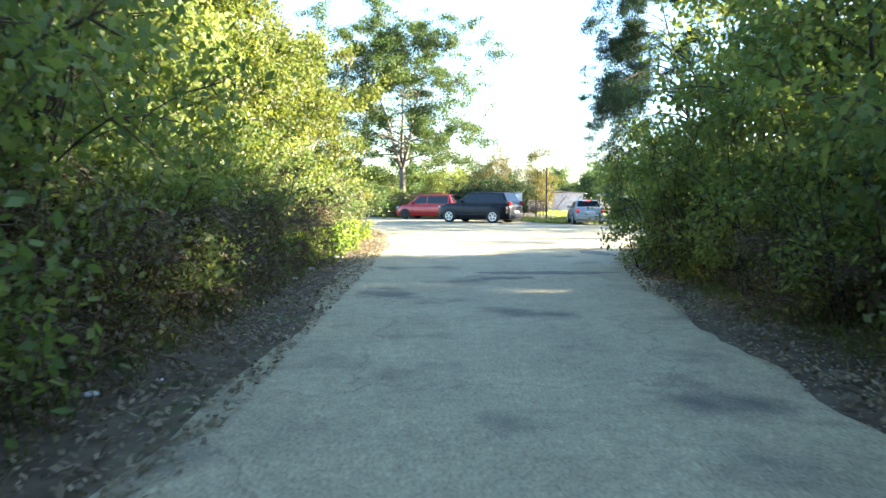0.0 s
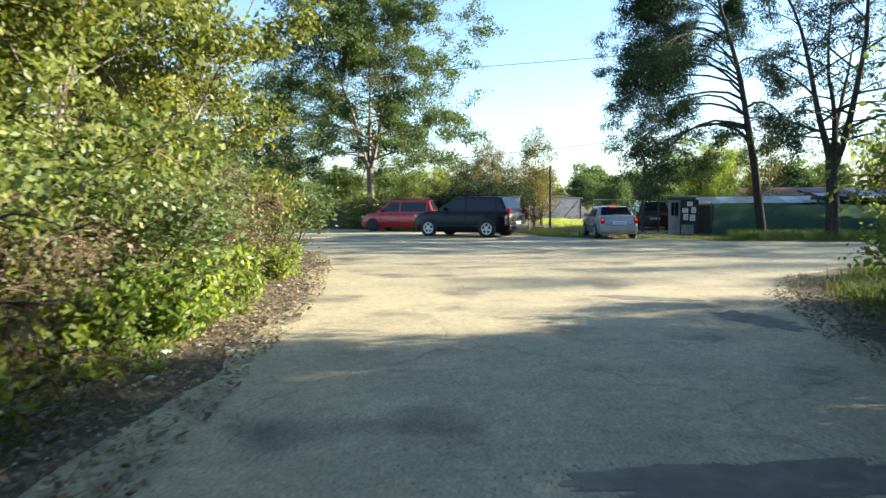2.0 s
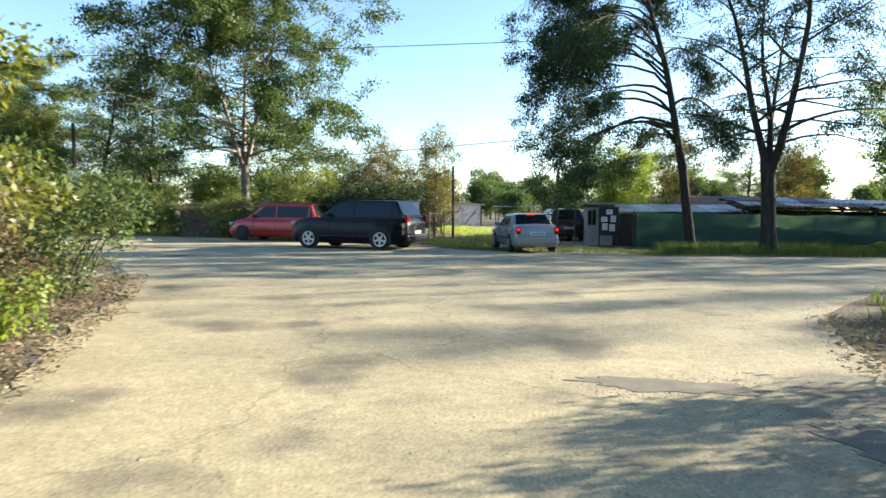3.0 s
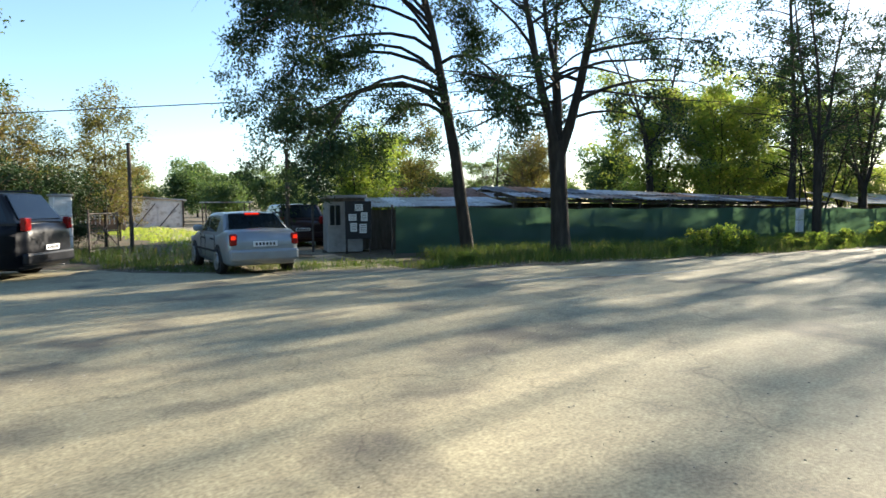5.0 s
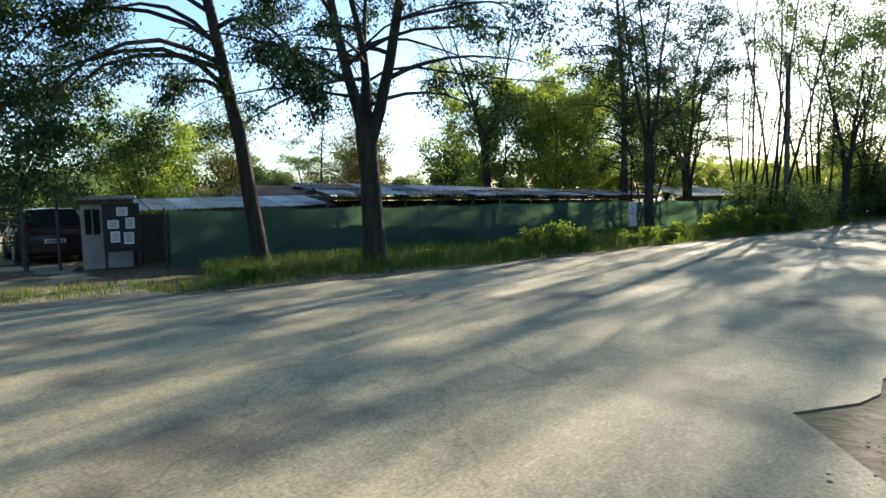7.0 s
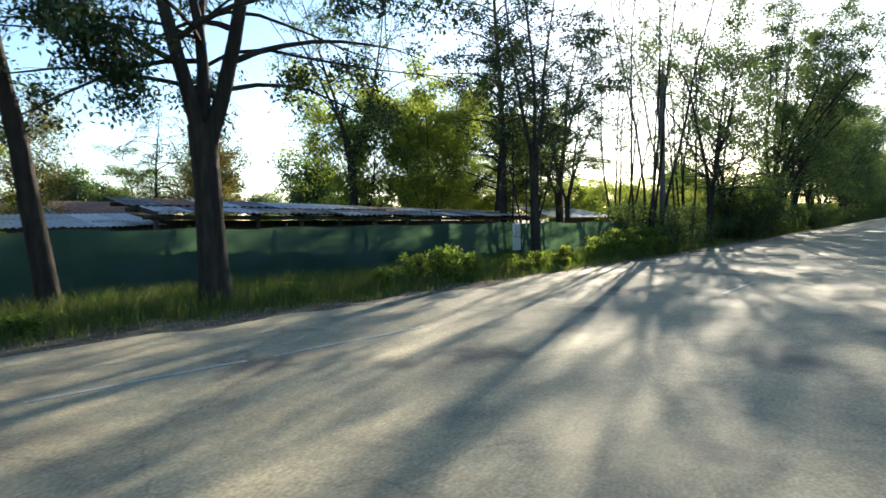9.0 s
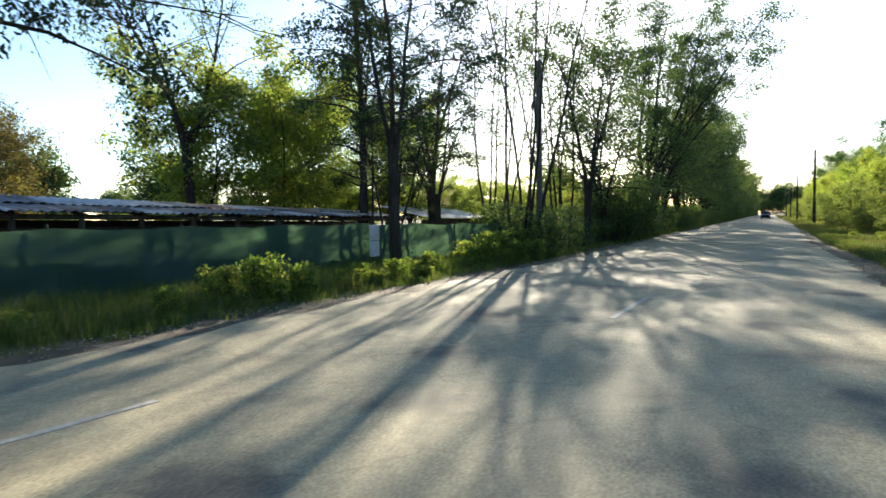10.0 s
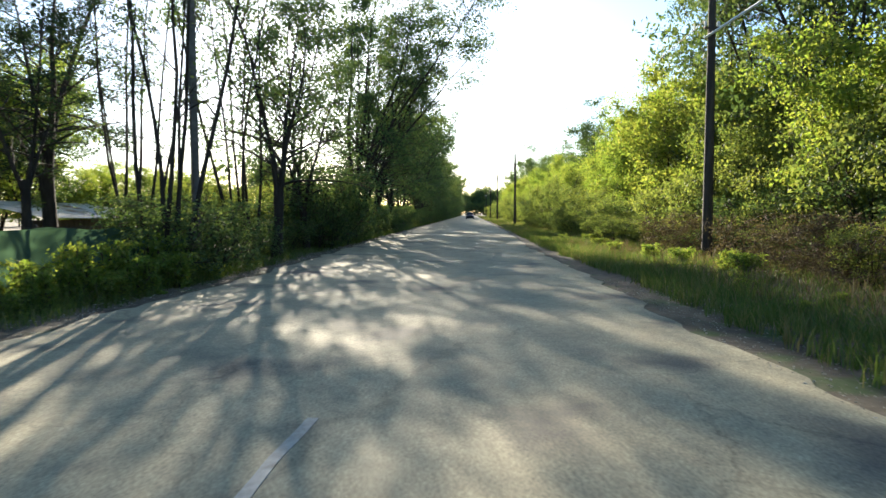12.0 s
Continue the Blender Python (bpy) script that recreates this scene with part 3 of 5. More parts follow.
# along the lane, its east side
for y in (-12, -9.5, -7, -4.5, -2.2, 0.2, 2.3, 4.4, 6.6, 8.8, 10.9, 12.8):
    x = 3.5 + 0.06 * max(0, y) + 0.75
    plant(BUSH, [(x + rnd.uniform(-0.2, 0.25), y + rnd.uniform(-0.4, 0.4), rnd.uniform(0, 360), rnd.uniform(0.9, 1.1), rnd.uniform(0.95, 1.25))])
# the last three trees, unseen, are added to dapple the lane with shade
plant(SHADY, [(6.2, -8, 0, 1.2, 1), (5.8, -3, 60, 1.15, 1), (5.6, 1.5, 120, 1.1, 1), (5.8, 5.2, 200, 1.1, 1.05), (5.7, 8.6, 20, 1.05, 1.0), (9.6, 13.6, 80, 1.0, 0.9), (13.5, 15.4, 140, 0.9, 0.9), (18.5, 15.2, 200, 0.9, 0.9)])
# south side of the main road
for x in np.arange(22, 120, 3.2):
    y = 19.0 - 0.145 * (x - 20) - (5.0 if x < 48 else 3.6)
    plant(BUSH, [(x + rnd.uniform(-0.6, 0.6), y + rnd.uniform(-0.4, 0.4), rnd.uniform(0, 360), rnd.uniform(1.0, 1.5), rnd.uniform(0.8, 1.2))])
for x in np.arange(25, 180, 4.4):
    y = 13.4 - 0.158 * (x - 20)
    plant(BRIGHT if x > 41 or 33 < x < 37 else (SHADY if x > 29 else LEAN), [(x + rnd.uniform(-0.8, 0.8), y + rnd.uniform(-0.8, 0.5), rnd.uniform(0, 360), rnd.uniform(0.75, 1.1), rnd.uniform(0.85, 1.1))])
for x in np.arange(27, 260, 7.5):
    y = 8.6 - 0.158 * (x - 20)
    plant(DENSE, [(x + rnd.uniform(-1.2, 1.2), y + rnd.uniform(-1.2, 1.2), rnd.uniform(0, 360), rnd.uniform(0.8, 1.05), rnd.uniform(0.8, 1.1))])
for x in np.arange(47, 80, 2.3):
    plant(BUSH, [(x + rnd.uniform(-0.5, 0.5), 15.6 - 0.15 * (x - 27) + rnd.uniform(-0.4, 0.3), rnd.uniform(0, 360), rnd.uniform(0.7, 1.0), rnd.uniform(0.45, 0.7))])
# north side of the main road, beyond the fence
for x in np.arange(33.5, 130, 3.0):
    y = 27.9 - 0.165 * (x - 32.6) + 0.9
    low = 1.0 if x > 46 else 0.85
    plant(SHADE_BUSH, [(x + rnd.uniform(-0.6, 0.6), y + rnd.uniform(-0.3, 0.5), rnd.uniform(0, 360), rnd.uniform(0.8, 1.2), low * rnd.uniform(0.7, 1.1))])
    plant(BUSH if x > 37 else WEED, [(x + rnd.uniform(-0.6, 0.6), y + rnd.uniform(2.0, 3.5), rnd.uniform(0, 360), rnd.uniform(0.9, 1.2), rnd.uniform(0.8, 1.2))])
plant(DENSE, [(47.5, 27.4, 120, 0.95, 1.0), (44.0, 37.0, 20, 0.7, 0.8)])
plant(OVER, [(57.0, 24.4, 25, 0.98, 1.0), (61.5, 23.7, -30, 1.0, 1.02)])
plant(SHADE_BUSH, [(45.0, 26.6, 10, 1.2, 1.3), (48.0, 26.2, 80, 1.3, 1.4), (51.0, 25.6, 150, 1.3, 1.3)])
plant(LEAN, [(44.0, 26.6, 150, 0.8, 0.9)])
for x in np.arange(70, 300, 5.0):
    y = 27.0 - 0.165 * (x - 32.6) + 1.6
    plant(DENSE if rnd.random() < 0.6 else LEAN, [(x + rnd.uniform(-1.0, 1.0), y + rnd.uniform(-0.3, 0.9), rnd.uniform(0, 360), rnd.uniform(0.8, 1.1), rnd.uniform(0.8, 1.1))])
for x in np.arange(132, 300, 4.2):
    plant(SHADE_BUSH, [(x, 27.9 - 0.165 * (x - 32.6) + 1.0 + rnd.uniform(-0.3, 0.5), rnd.uniform(0, 360), rnd.uniform(1.2, 1.8), rnd.uniform(0.9, 1.2))])
for x in np.arange(121, 260, 4.6):
    plant(BUSH, [(x, 15.4 - 0.16 * (x - 20) + rnd.uniform(-0.5, 0.5), rnd.uniform(0, 360), rnd.uniform(1.2, 1.8), rnd.uniform(0.8, 1.1))])
plant(THIN, [(36.5, 30.5, 70, 0.9, 0.9), (41.5, 28.6, 160, 1.05, 1.05), (29.5, 32.2, 20, 0.7, 0.8)])
plant(T4, [(34.5, 35.5, 100, 0.8, 0.85)])
plant(T5, [(34.0, 32.1, 140, 0.75, 0.95)])
plant(T2, [(40.0, 34.3, 70, 0.9, 1.0)])
plant(BRIGHT, [(33.5, 42, 0, 1.1, 1.0), (37, 40.5, 50, 1.15, 1.0), (41, 42, 110, 1.2, 1.0), (45, 38.5, 170, 1.1, 1.0), (48.5, 36.8, 20, 0.7, 0.7), (52.0, 36.0, 240, 0.75, 0.75), (56.0, 34.5, 110, 0.75, 0.75), (43.0, 39.5, 300, 0.65, 0.65), (16.5, 44.8, 60, 0.78, 0.85), (17.8, 47.0, 150, 0.75, 0.8)])
plant(DENSE, [(27.5, 50, 10, 0.6, 0.55), (52, 48, 80, 0.9, 0.9), (60, 45, 80, 0.9, 0.9)])
# tall trees and dark undergrowth behind the utility pole
plant(DENSE, [(33.5, 8.6, 15, 1.05, 1.1), (38.5, 8.0, 100, 1.15, 1.15), (43.5, 7.2, 200, 1.1, 1.1), (49.0, 6.4, 290, 1.0, 1.05), (28.5, 9.4, 240, 1.0, 1.0)])
for x in np.arange(23, 60, 1.9):
    plant(SHADE_BUSH, [(x + rnd.uniform(-0.4, 0.4), 13.9 - 0.15 * (x - 27) - 0.7 + rnd.uniform(-0.5, 0.3), rnd.uniform(0, 360), rnd.uniform(0.8, 1.2), rnd.uniform(0.7, 1.0))])

# ---- far woods and the bushes across the road ----
WOOD = tree("far_tree", "distant round-topped green tree on the plain", "tree", grow(201, 6.0, 0.12, 0.12, 56, 2.4, 30, 0.5, 5, fork=1.0, leaders=4, spread=0.35), LEAF, 21, 11, 0.38, 0.24, 0.15, sides=5)
WOOD.matrix_basis = at_place(-4, 92)
for i in range(150):
    a = i / 150 * 2 * math.pi + rnd.uniform(-0.02, 0.02)
    far = rnd.uniform(78, 125)
    x, y = 12 + far * math.cos(a), 25 + far * math.sin(a)
    if not inside([(p[0] * 1.0, p[1]) for p in OUTLINE], np.array([x]), np.array([y]))[0] and not (x > 60 and abs(y - (20 - 0.16 * (x - 50))) < 14):
        plant(WOOD, [(x, y, rnd.uniform(0, 360), rnd.uniform(0.8, 1.25), rnd.uniform(0.75, 1.15))])
plant(BUSH, [(322 + 2 * (k % 3), -45 + 3.6 * k, 70 * k, 2.2, 1.2 + 0.1 * (k % 4)) for k in range(13)])
plant(WOOD, [(330 + 3 * (k % 4), -48 + 4.2 * k, 50 * k, 1.8, 1.0 + 0.06 * (k % 5)) for k in range(12)])
plant(WOOD, [(20, 86, 0, 0.9, 0.9), (25, 90, 60, 1.0, 0.8), (15, 92, 90, 0.9, 0.9), (29, 84, 200, 0.9, 0.9), (9, 88, 20, 0.8, 0.9), (-12, 66, 40, 1.0, 1.0), (-7, 70, 80, 1.0, 0.8), (2, 66, 120, 0.8, 0.8), (6, 64, 300, 0.75, 0.8), (-18, 62, 200, 1.1, 1.0), (36, 70, 10, 1.0, 0.9), (44, 64, 10, 1.0, 1.0), (52, 60, 50, 1.1, 1.0), (20.5, 74, 70, 0.7, 0.8), (24.5, 70, 170, 0.7, 0.8)])
IVY = tree("bush", "tall ragged bush coloured dark for shade, beside the parked car", "bush", grow(213, 3.2, 0.03, 0.03, 80, 1.0, 35, 0.5, 6, leaders=18, spread=0.22, base=1.0), LEAF_SHADED, 22, 16, 0.17, 0.09, 0.055, gaps=0.2, gap_size=0.8)
IVY.matrix_basis = at_place(3.2, 43.6, 0, 0, 0.9, 1.0)
plant(IVY, [(4.5, 44.6, 80, 0.9, 1.1), (2.0, 44.6, 200, 0.85, 0.95), (5.6, 45.6, 20, 0.85, 1.05)])
DRYTREE = tree("small_tree", "thin half-dry tree with browning leaves by the gate", "tree", grow(225, 5.6, 0.06, 0.2, 44, 1.5, 40, 0.4, 6, fork=1.2, leaders=4, spread=0.3), LEAF_AUTUMN, 23, 15, 0.2, 0.10, 0.05, gaps=0.2, gap_size=0.7)
DRYTREE.matrix_basis = at_place(7.3, 47.6)
plant(DRYTREE, [(8.3, 50.5, 70, 0.8, 0.75), (4.1, 45.8, 10, 0.9, 0.95), (3.0, 46.5, 120, 0.85, 0.8), (5.4, 47.2, 220, 0.9, 0.85), (20.3, 46.0, 10, 1.0, 1.0), (27.0, 45.0, 130, 1.0, 0.95), (28.6, 46.5, 30, 1.0, 0.9)])
DEAD = tree("dead_tree", "small dying tree with bare drooping branches behind the shed", "tree", grow(231, 5.6, 0.09, 0.35, 34, 1.7, 25, 1.6, 9, wobble=0.06), LEAF_AUTUMN, 24, 3, 0.15, 0.08, 0.04, keep=0.4)
DEAD.matrix_basis = at_place(23.8, 44.0)
plant(IVY, [(25.2, 50.5, 40, 0.8, 1.35)])
plant(BUSH, [(-2.9, 48.0, 0, 1.1, 0.8), (-5.6, 49.6, 50, 1.1, 0.7), (-8.5, 52.2, 70, 1.3, 0.9), (-11.8, 54.6, 10, 1.4, 1.0), (-15, 57, 60, 1.6, 1.1), (-20, 61, 60, 1.7, 1.2), (0.4, 50.5, 90, 1.4, 1.1), (4.5, 49.5, 200, 1.3, 1.0), (14.8, 42.5, 10, 0.8, 0.8)])
plant(HEDGE, [(-16.5, 58.5, 120, 1.1, 1.0), (-4.6, 58.5, 220, 0.75, 0.65)])
plant(T5, [(-8.6, 56.5, 70, 0.85, 0.85), (-10.8, 58.5, 200, 0.8, 0.9)])
plant(LEANER, [(-12.4, 57.0, 20, 1.15, 1.2), (-9.8, 60.0, 60, 1.2, 1.2)])
plant(BT, [(-19.0, 62.0, 200, 0.9, 0.8)])
plant(WEED, [(x, y, t, k * 0.8, h) for x, y, t, k, h in ((12.9, 33.0, 0, 0.8, 0.6), (17.5, 32.2, 90, 0.8, 0.6), (19.2, 31.5, 30, 0.8, 0.9), (20.3, 31.3, 150, 1.0, 1.1), (21.2, 31.0, 200, 0.8, 0.8), (21.6, 30.6, 10, 0.9, 1.1), (23.4, 30.5, 250, 0.8, 0.8), (25.4, 29.6, 20, 0.6, 0.8), (28.6, 29.4, 70, 1.0, 1.2), (29.6, 29.1, 190, 1.1, 1.4), (30.3, 28.3, 40, 1.0, 1.1), (30.8, 28.9, 230, 1.1, 1.4), (31.4, 28.0, 130, 1.0, 1.1), (32.0, 28.5, 280, 1.2, 1.4), (-2.6, 21.3, 20, 1.2, 0.9), (-2.7, 18.6, 80, 1.3, 1.0), (-2.6, 17.2, 180, 1.4, 1.0), (-2.7, 15.9, 60, 1.5, 0.9), (-2.7, 14.4, 160, 1.4, 0.9), (-2.8, 13.0, 220, 1.4, 0.9), (-3.0, 11.0, 100, 1.3, 0.8), (-2.9, 8.0, 30, 1.2, 0.8), (33.0, 16.6, 30, 0.5, 0.7), (37.6, 15.2, 80, 0.5, 0.8), (29.0, 17.4, 20, 0.6, 0.6), (41.0, 15.6, 320, 0.6, 0.8))])

for k in range(30):
    x = rnd.uniform(17.5, 33.4) if k < 10 else rnd.uniform(23.5, 33.4)
    edge = 30.4 - 0.222 * (x - 18.3)
    plant(WEED, [(x, edge + rnd.uniform(0.5, 1.7), rnd.uniform(0, 360), rnd.uniform(0.4, 0.7), rnd.uniform(0.6, 1.1) + (0.3 if x > 28 else 0.0))])
for k in range(34):
    x = rnd.uniform(25, 58)
    plant(WEED, [(x, 18.0 - 0.155 * (x - 31) - rnd.uniform(0.2, 4.5), rnd.uniform(0, 360), rnd.uniform(0.4, 0.85), rnd.uniform(0.5, 1.0))])
for k in range(9):
    x = rnd.uniform(26, 50)
    plant(BUSH, [(x, 17.4 - 0.155 * (x - 31) - rnd.uniform(2.6, 4.4) - (1.2 if 33 < x < 39 else 0), rnd.uniform(0, 360), rnd.uniform(0.35, 0.6), rnd.uniform(0.6, 1.0))])


# ---- grass and dead leaves ----
def along(line, n, rng, lo, hi):
    """Places strewn beside a line, between two offsets to its left."""
    p = np.array(line, float)
    seg = np.diff(p, axis=0)
    ln = np.hypot(seg[:, 0], seg[:, 1])
    k = rng.choice(len(seg), n, p=ln / ln.sum())
    d = seg[k] / ln[k, None]
    o = rng.uniform(lo, hi, n)
    return p[k] + seg[k] * rng.uniform(0, 1, (n, 1)) + np.stack([-d[:, 1], d[:, 0]], 1) * o[:, None]


def ground_at(x, y):
    i = np.clip(np.searchsorted(gx, x) - 1, 0, len(gx) - 2)
    j = np.clip(np.searchsorted(gy, y) - 1, 0, len(gy) - 2)
    u, v = (x - gx[i]) / (gx[i + 1] - gx[i]), (y - gy[j]) / (gy[j + 1] - gy[j])
    return (GZ[i, j] * (1 - u) + GZ[i + 1, j] * u) * (1 - v) + (GZ[i, j + 1] * (1 - u) + GZ[i + 1, j + 1] * u) * v


def grass(name, xy, rng, tall, wide, mat, label):
    """Single bent blades in tufts."""
    n = len(xy)
    h = tall * rng.uniform(0.35, 1.2, (n, 1))
    z = ground_at(xy[:, 0], xy[:, 1])[:, None] - 0.01
    foot = np.c_[xy, z]
    a = rng.uniform(0, 6.283, n)
    s = np.c_[np.cos(a), np.sin(a), np.zeros(n)] * wide * rng.uniform(0.6, 1.3, (n, 1))
    bend = np.c_[rng.normal(0, 0.35, (n, 2)), np.zeros(n)] * h
    mid, tip = foot + [0, 0, 1] * h * 0.6 + bend * 0.35, foot + [0, 0, 1] * h + bend
    V = np.stack([foot - s, foot + s, mid + s * 0.7, mid - s * 0.7, tip + s * 0.1, tip - s * 0.1], 1).reshape(-1, 3)
    b = np.arange(n)[:, None] * 6
    Q = np.concatenate([b + [0, 1, 2, 3], b + [3, 2, 4, 5]])
    me = mesh_of(name, V, Q)
    me.materials.append(mat)
    return tagged(new(name, me), label, "grass", kind="stuff")


def tufts(xy, rng, each, spread):
    return np.repeat(xy, each, axis=0) + rng.normal(0, spread, (len(xy) * each, 2))


grng = np.random.default_rng(8)
GRASS_LUSH = leaf_material("lush_grass", [(0.03, 0.06, 0.016), (0.06, 0.11, 0.026), (0.10, 0.155, 0.04), (0.22, 0.19, 0.1)], 0.45)
NORTH = [(5.3, 37.3), (8.4, 33.7), (11.5, 32.3), (15.0, 31.3), (18.3, 30.4), (22, 29.6), (27, 28.5), (32.6, 27.4), (46, 25.3), (61, 22.8)]
SOUTH = [(61, 14.6), (43.7, 17.5), (31.1, 19.2), (26.4, 20.0), (21.7, 20.7), (14, 21.8), (9.3, 22.5)]
grass("grass", tufts(along([(12.6, 33.4), (16.5, 32.3), (20.5, 31.2), (25, 30.3), (29, 29.3), (33, 28.2)], 3800, grng, -0.6, 2.4), grng, 9, 0.1), grng, 0.36, 0.006, GRASS, "tall seeding grass at the foot of the fence")
grass("grass", tufts(along(NORTH, 3300, grng, 0.15, 1.9), grng, 9, 0.09), grng, 0.2, 0.006, GRASS, "rough dry and green grass along the fence")
grass("grass", tufts(np.concatenate([along(SOUTH, 4200, grng, 0.4, 6.0), along(SOUTH, 3200, grng, 0.4, 2.4)]), grng, 9, 0.07), grng, 0.27, 0.008, GRASS_LUSH, "long green grass on the road verge")
grass("grass", tufts(along([(45, 16.6), (31.1, 18.3), (24.0, 19.5)], 420, grng, 0.4, 3.4), grng, 7, 0.08), grng, 0.42, 0.006, LEAF_DRY, "pale dry straw on the road verge")
grass("grass", tufts(along([(-1.9, 2), (-1.95, 19), (-2.4, 24), (-3.0, 27)], 500, grng, 0.45, 1.5), grng, 8, 0.08), grng, 0.22, 0.006, GRASS, "tufts of dry grass beside the lane")
grass("grass", tufts(along([(240, -14.0), (115, 5.4), (61, 14.4)], 5200, grng, 0.1, 3.2), grng, 6, 0.14), grng, 0.34, 0.016, GRASS_LUSH, "long grass along the far road verge")
grass("grass", tufts(along([(46, 25.4), (61, 22.9), (115, 13.9), (240, -6.0)], 4200, grng, 0.1, 1.9), grng, 6, 0.14), grng, 0.3, 0.016, GRASS, "rough grass under the roadside trees")
corner = along([(3.2, 3), (3.7, 9.5), (4.9, 15.2), (6.0, 18.2), (7.9, 20.9), (9.8, 22.1)], 1300, grng, -2.0, -0.2)
grass("grass", tufts(corner, grng, 8, 0.1), grng, 0.24, 0.006, GRASS, "rough grass at the corner of the lane")
grass("grass", tufts(along([(-22, 58.6), (-9.6, 50.6), (-3.3, 46.0), (1.8, 41.8), (5.4, 37.2)], 1800, grng, 0.9, 5), grng, 8, 0.12), grng, 0.3, 0.009, GRASS, "grass behind the far road edge")
grass("grass", tufts(np.c_[grng.uniform(9.2, 13.5, 1300), grng.uniform(42, 66, 1300)] + [[0, 0]], grng, 6, 0.15), grng, 0.2, 0.012, LEAF_BRIGHT, "sunlit green lawn beside the drive")


def strewn(name, xy, rng, size, mat, label, lift=0.02):
    """Dead leaves lying flat."""
    n = len(xy)
    z = np.maximum(ground_at(xy[:, 0], xy[:, 1]), 0.0 * xy[:, 0] - 0.04)[:, None] + lift
    c = np.c_[xy, z + rng.uniform(0, 0.03, (n, 1))]
    a = rng.uniform(0, 6.283, n)
    k = size * rng.uniform(0.5, 1.3, (n, 1))
    u = np.c_[np.cos(a), np.sin(a), rng.normal(0, 0.35, n)] * k
    v = np.c_[-np.sin(a), np.cos(a), rng.normal(0, 0.35, n)] * k * 0.55
    V = np.stack([c - u, c + v, c + u, c - v], 1).reshape(-1, 3)
    me = mesh_of(name, V, np.arange(4 * n).reshape(-1, 4))
    me.materials.append(mat)
    return tagged(new(name, me), label, "dead leaves", kind="stuff")


strewn("dead_leaves", along([(-1.7, -2), (-1.75, 12), (-1.8, 19), (-2.3, 24), (-3.0, 28)], 15000, grng, -0.4, 1.5), grng, 0.032, LEAF_DRY, "brown dead leaves heaped beside the lane", 0.03)
strewn("dead_leaves", along([(2.8, 2), (3.4, 9.5), (4.5, 15.2), (5.6, 18.2), (7.5, 20.9)], 7500, grng, -1.6, 0.3), grng, 0.035, LEAF_DRY, "brown dead leaves at the lane corner", 0.03)

# ---- paint, glass and metal ----
STONE = material("loose_stone", [(0.22, 0.2, 0.15), (0.32, 0.29, 0.22), (0.45, 0.41, 0.33)], 3, 0.95, bump=0.3, island=0.9)


def stones(name, xy, rng, size, label, mat=None, high=0.6):
    """Loose grit: small flattened lumps."""
    n = len(xy)
    z = np.maximum(ground_at(xy[:, 0], xy[:, 1]), 0.0)
    k = size * rng.uniform(0.35, 1.4, (n, 1)) ** 1.5
    dirs = np.array([(1, 0, 0), (0, 1, 0), (-1, 0, 0), (0, -1, 0), (0, 0, high), (0, 0, -0.3)])
    V = (np.c_[xy, z][:, None, :] + dirs[None] * k[:, None, :] * rng.uniform(0.6, 1.3, (n, 6, 1))).reshape(-1, 3)
    tri = np.array([(0, 1, 4), (1, 2, 4), (2, 3, 4), (3, 0, 4), (1, 0, 5), (2, 1, 5), (3, 2, 5), (0, 3, 5)])
    me = mesh_of(name, V, (np.arange(n)[:, None, None] * 6 + tri[None]).reshape(-1, 3))
    me.materials.append(mat or STONE)
    return tagged(new(name, me), label, "gravel", kind="stuff")


stones("gravel", along([(-1.75, 6), (-1.8, 19), (-2.3, 24), (-3.0, 28), (-4.7, 32.6), (-8, 37)], 9000, grng, -0.35, 1.3), grng, 0.012, "loose grit along the lane edge")
stones("gravel", along([(2.9, 3), (3.5, 9.5), (4.6, 15.2), (5.6, 18.3), (7.4, 21.1), (9.4, 22.5), (14, 21.7), (31, 19.1)], 8000, grng, -1.0, 0.35), grng, 0.012, "loose grit at the road corner")
stones("gravel", along(NORTH, 5000, grng, -0.4, 0.5), grng, 0.012, "loose grit along the fence verge")
stones("gravel", np.c_[grng.uniform(-1.5, 9, 2600), grng.uniform(10, 33, 2600)], grng, 0.008, "scattered grit on the asphalt")


def paint(name, color, rough=0.3, metal=0.0):
    m = material(name, [tuple(c * 0.8 for c in color), color, tuple(min(1, c * 1.1) for c in color)], 3, rough, metal, bump=0.0, spec=0.5)
    m.node_tree.nodes["Principled BSDF"].inputs["Coat Weight"].default_value = 0.25
    return m


RED, SILVER, BLACK = paint("red_car_paint", (0.34, 0.011, 0.013)), paint("silver_car_paint", (0.26, 0.285, 0.30), 0.35, 0.4), material("black_car_paint", [(0.004, 0.005, 0.008), (0.008, 0.009, 0.013)], 3, 0.35, 0.0, bump=0.0, spec=0.25)
GLASS = glass_material("dark_window_glass", (0.012, 0.017, 0.02))
RUBBER = material("tyre_rubber", [(0.015, 0.015, 0.015), (0.035, 0.034, 0.032)], 12, 0.85, bump=0.2)
TRIM = material("black_plastic", [(0.015, 0.015, 0.016), (0.03, 0.03, 0.032)], 10, 0.6, bump=0.1)
ALLOY = material("alloy_rim", [(0.35, 0.36, 0.37), (0.5, 0.5, 0.5)], 6, 0.35, 0.8, bump=0.05)
TAIL = material("red_lamp_glass", [(0.18, 0.006, 0.006), (0.28, 0.012, 0.012)], 8, 0.2, bump=0.1)
BRAKE = lamp_material("lit_brake_lamp", (1.0, 0.03, 0.008), 0.22)
CLEAR = material("clear_lamp_glass", [(0.22, 0.24, 0.25), (0.36, 0.38, 0.4)], 8, 0.15, bump=0.1)
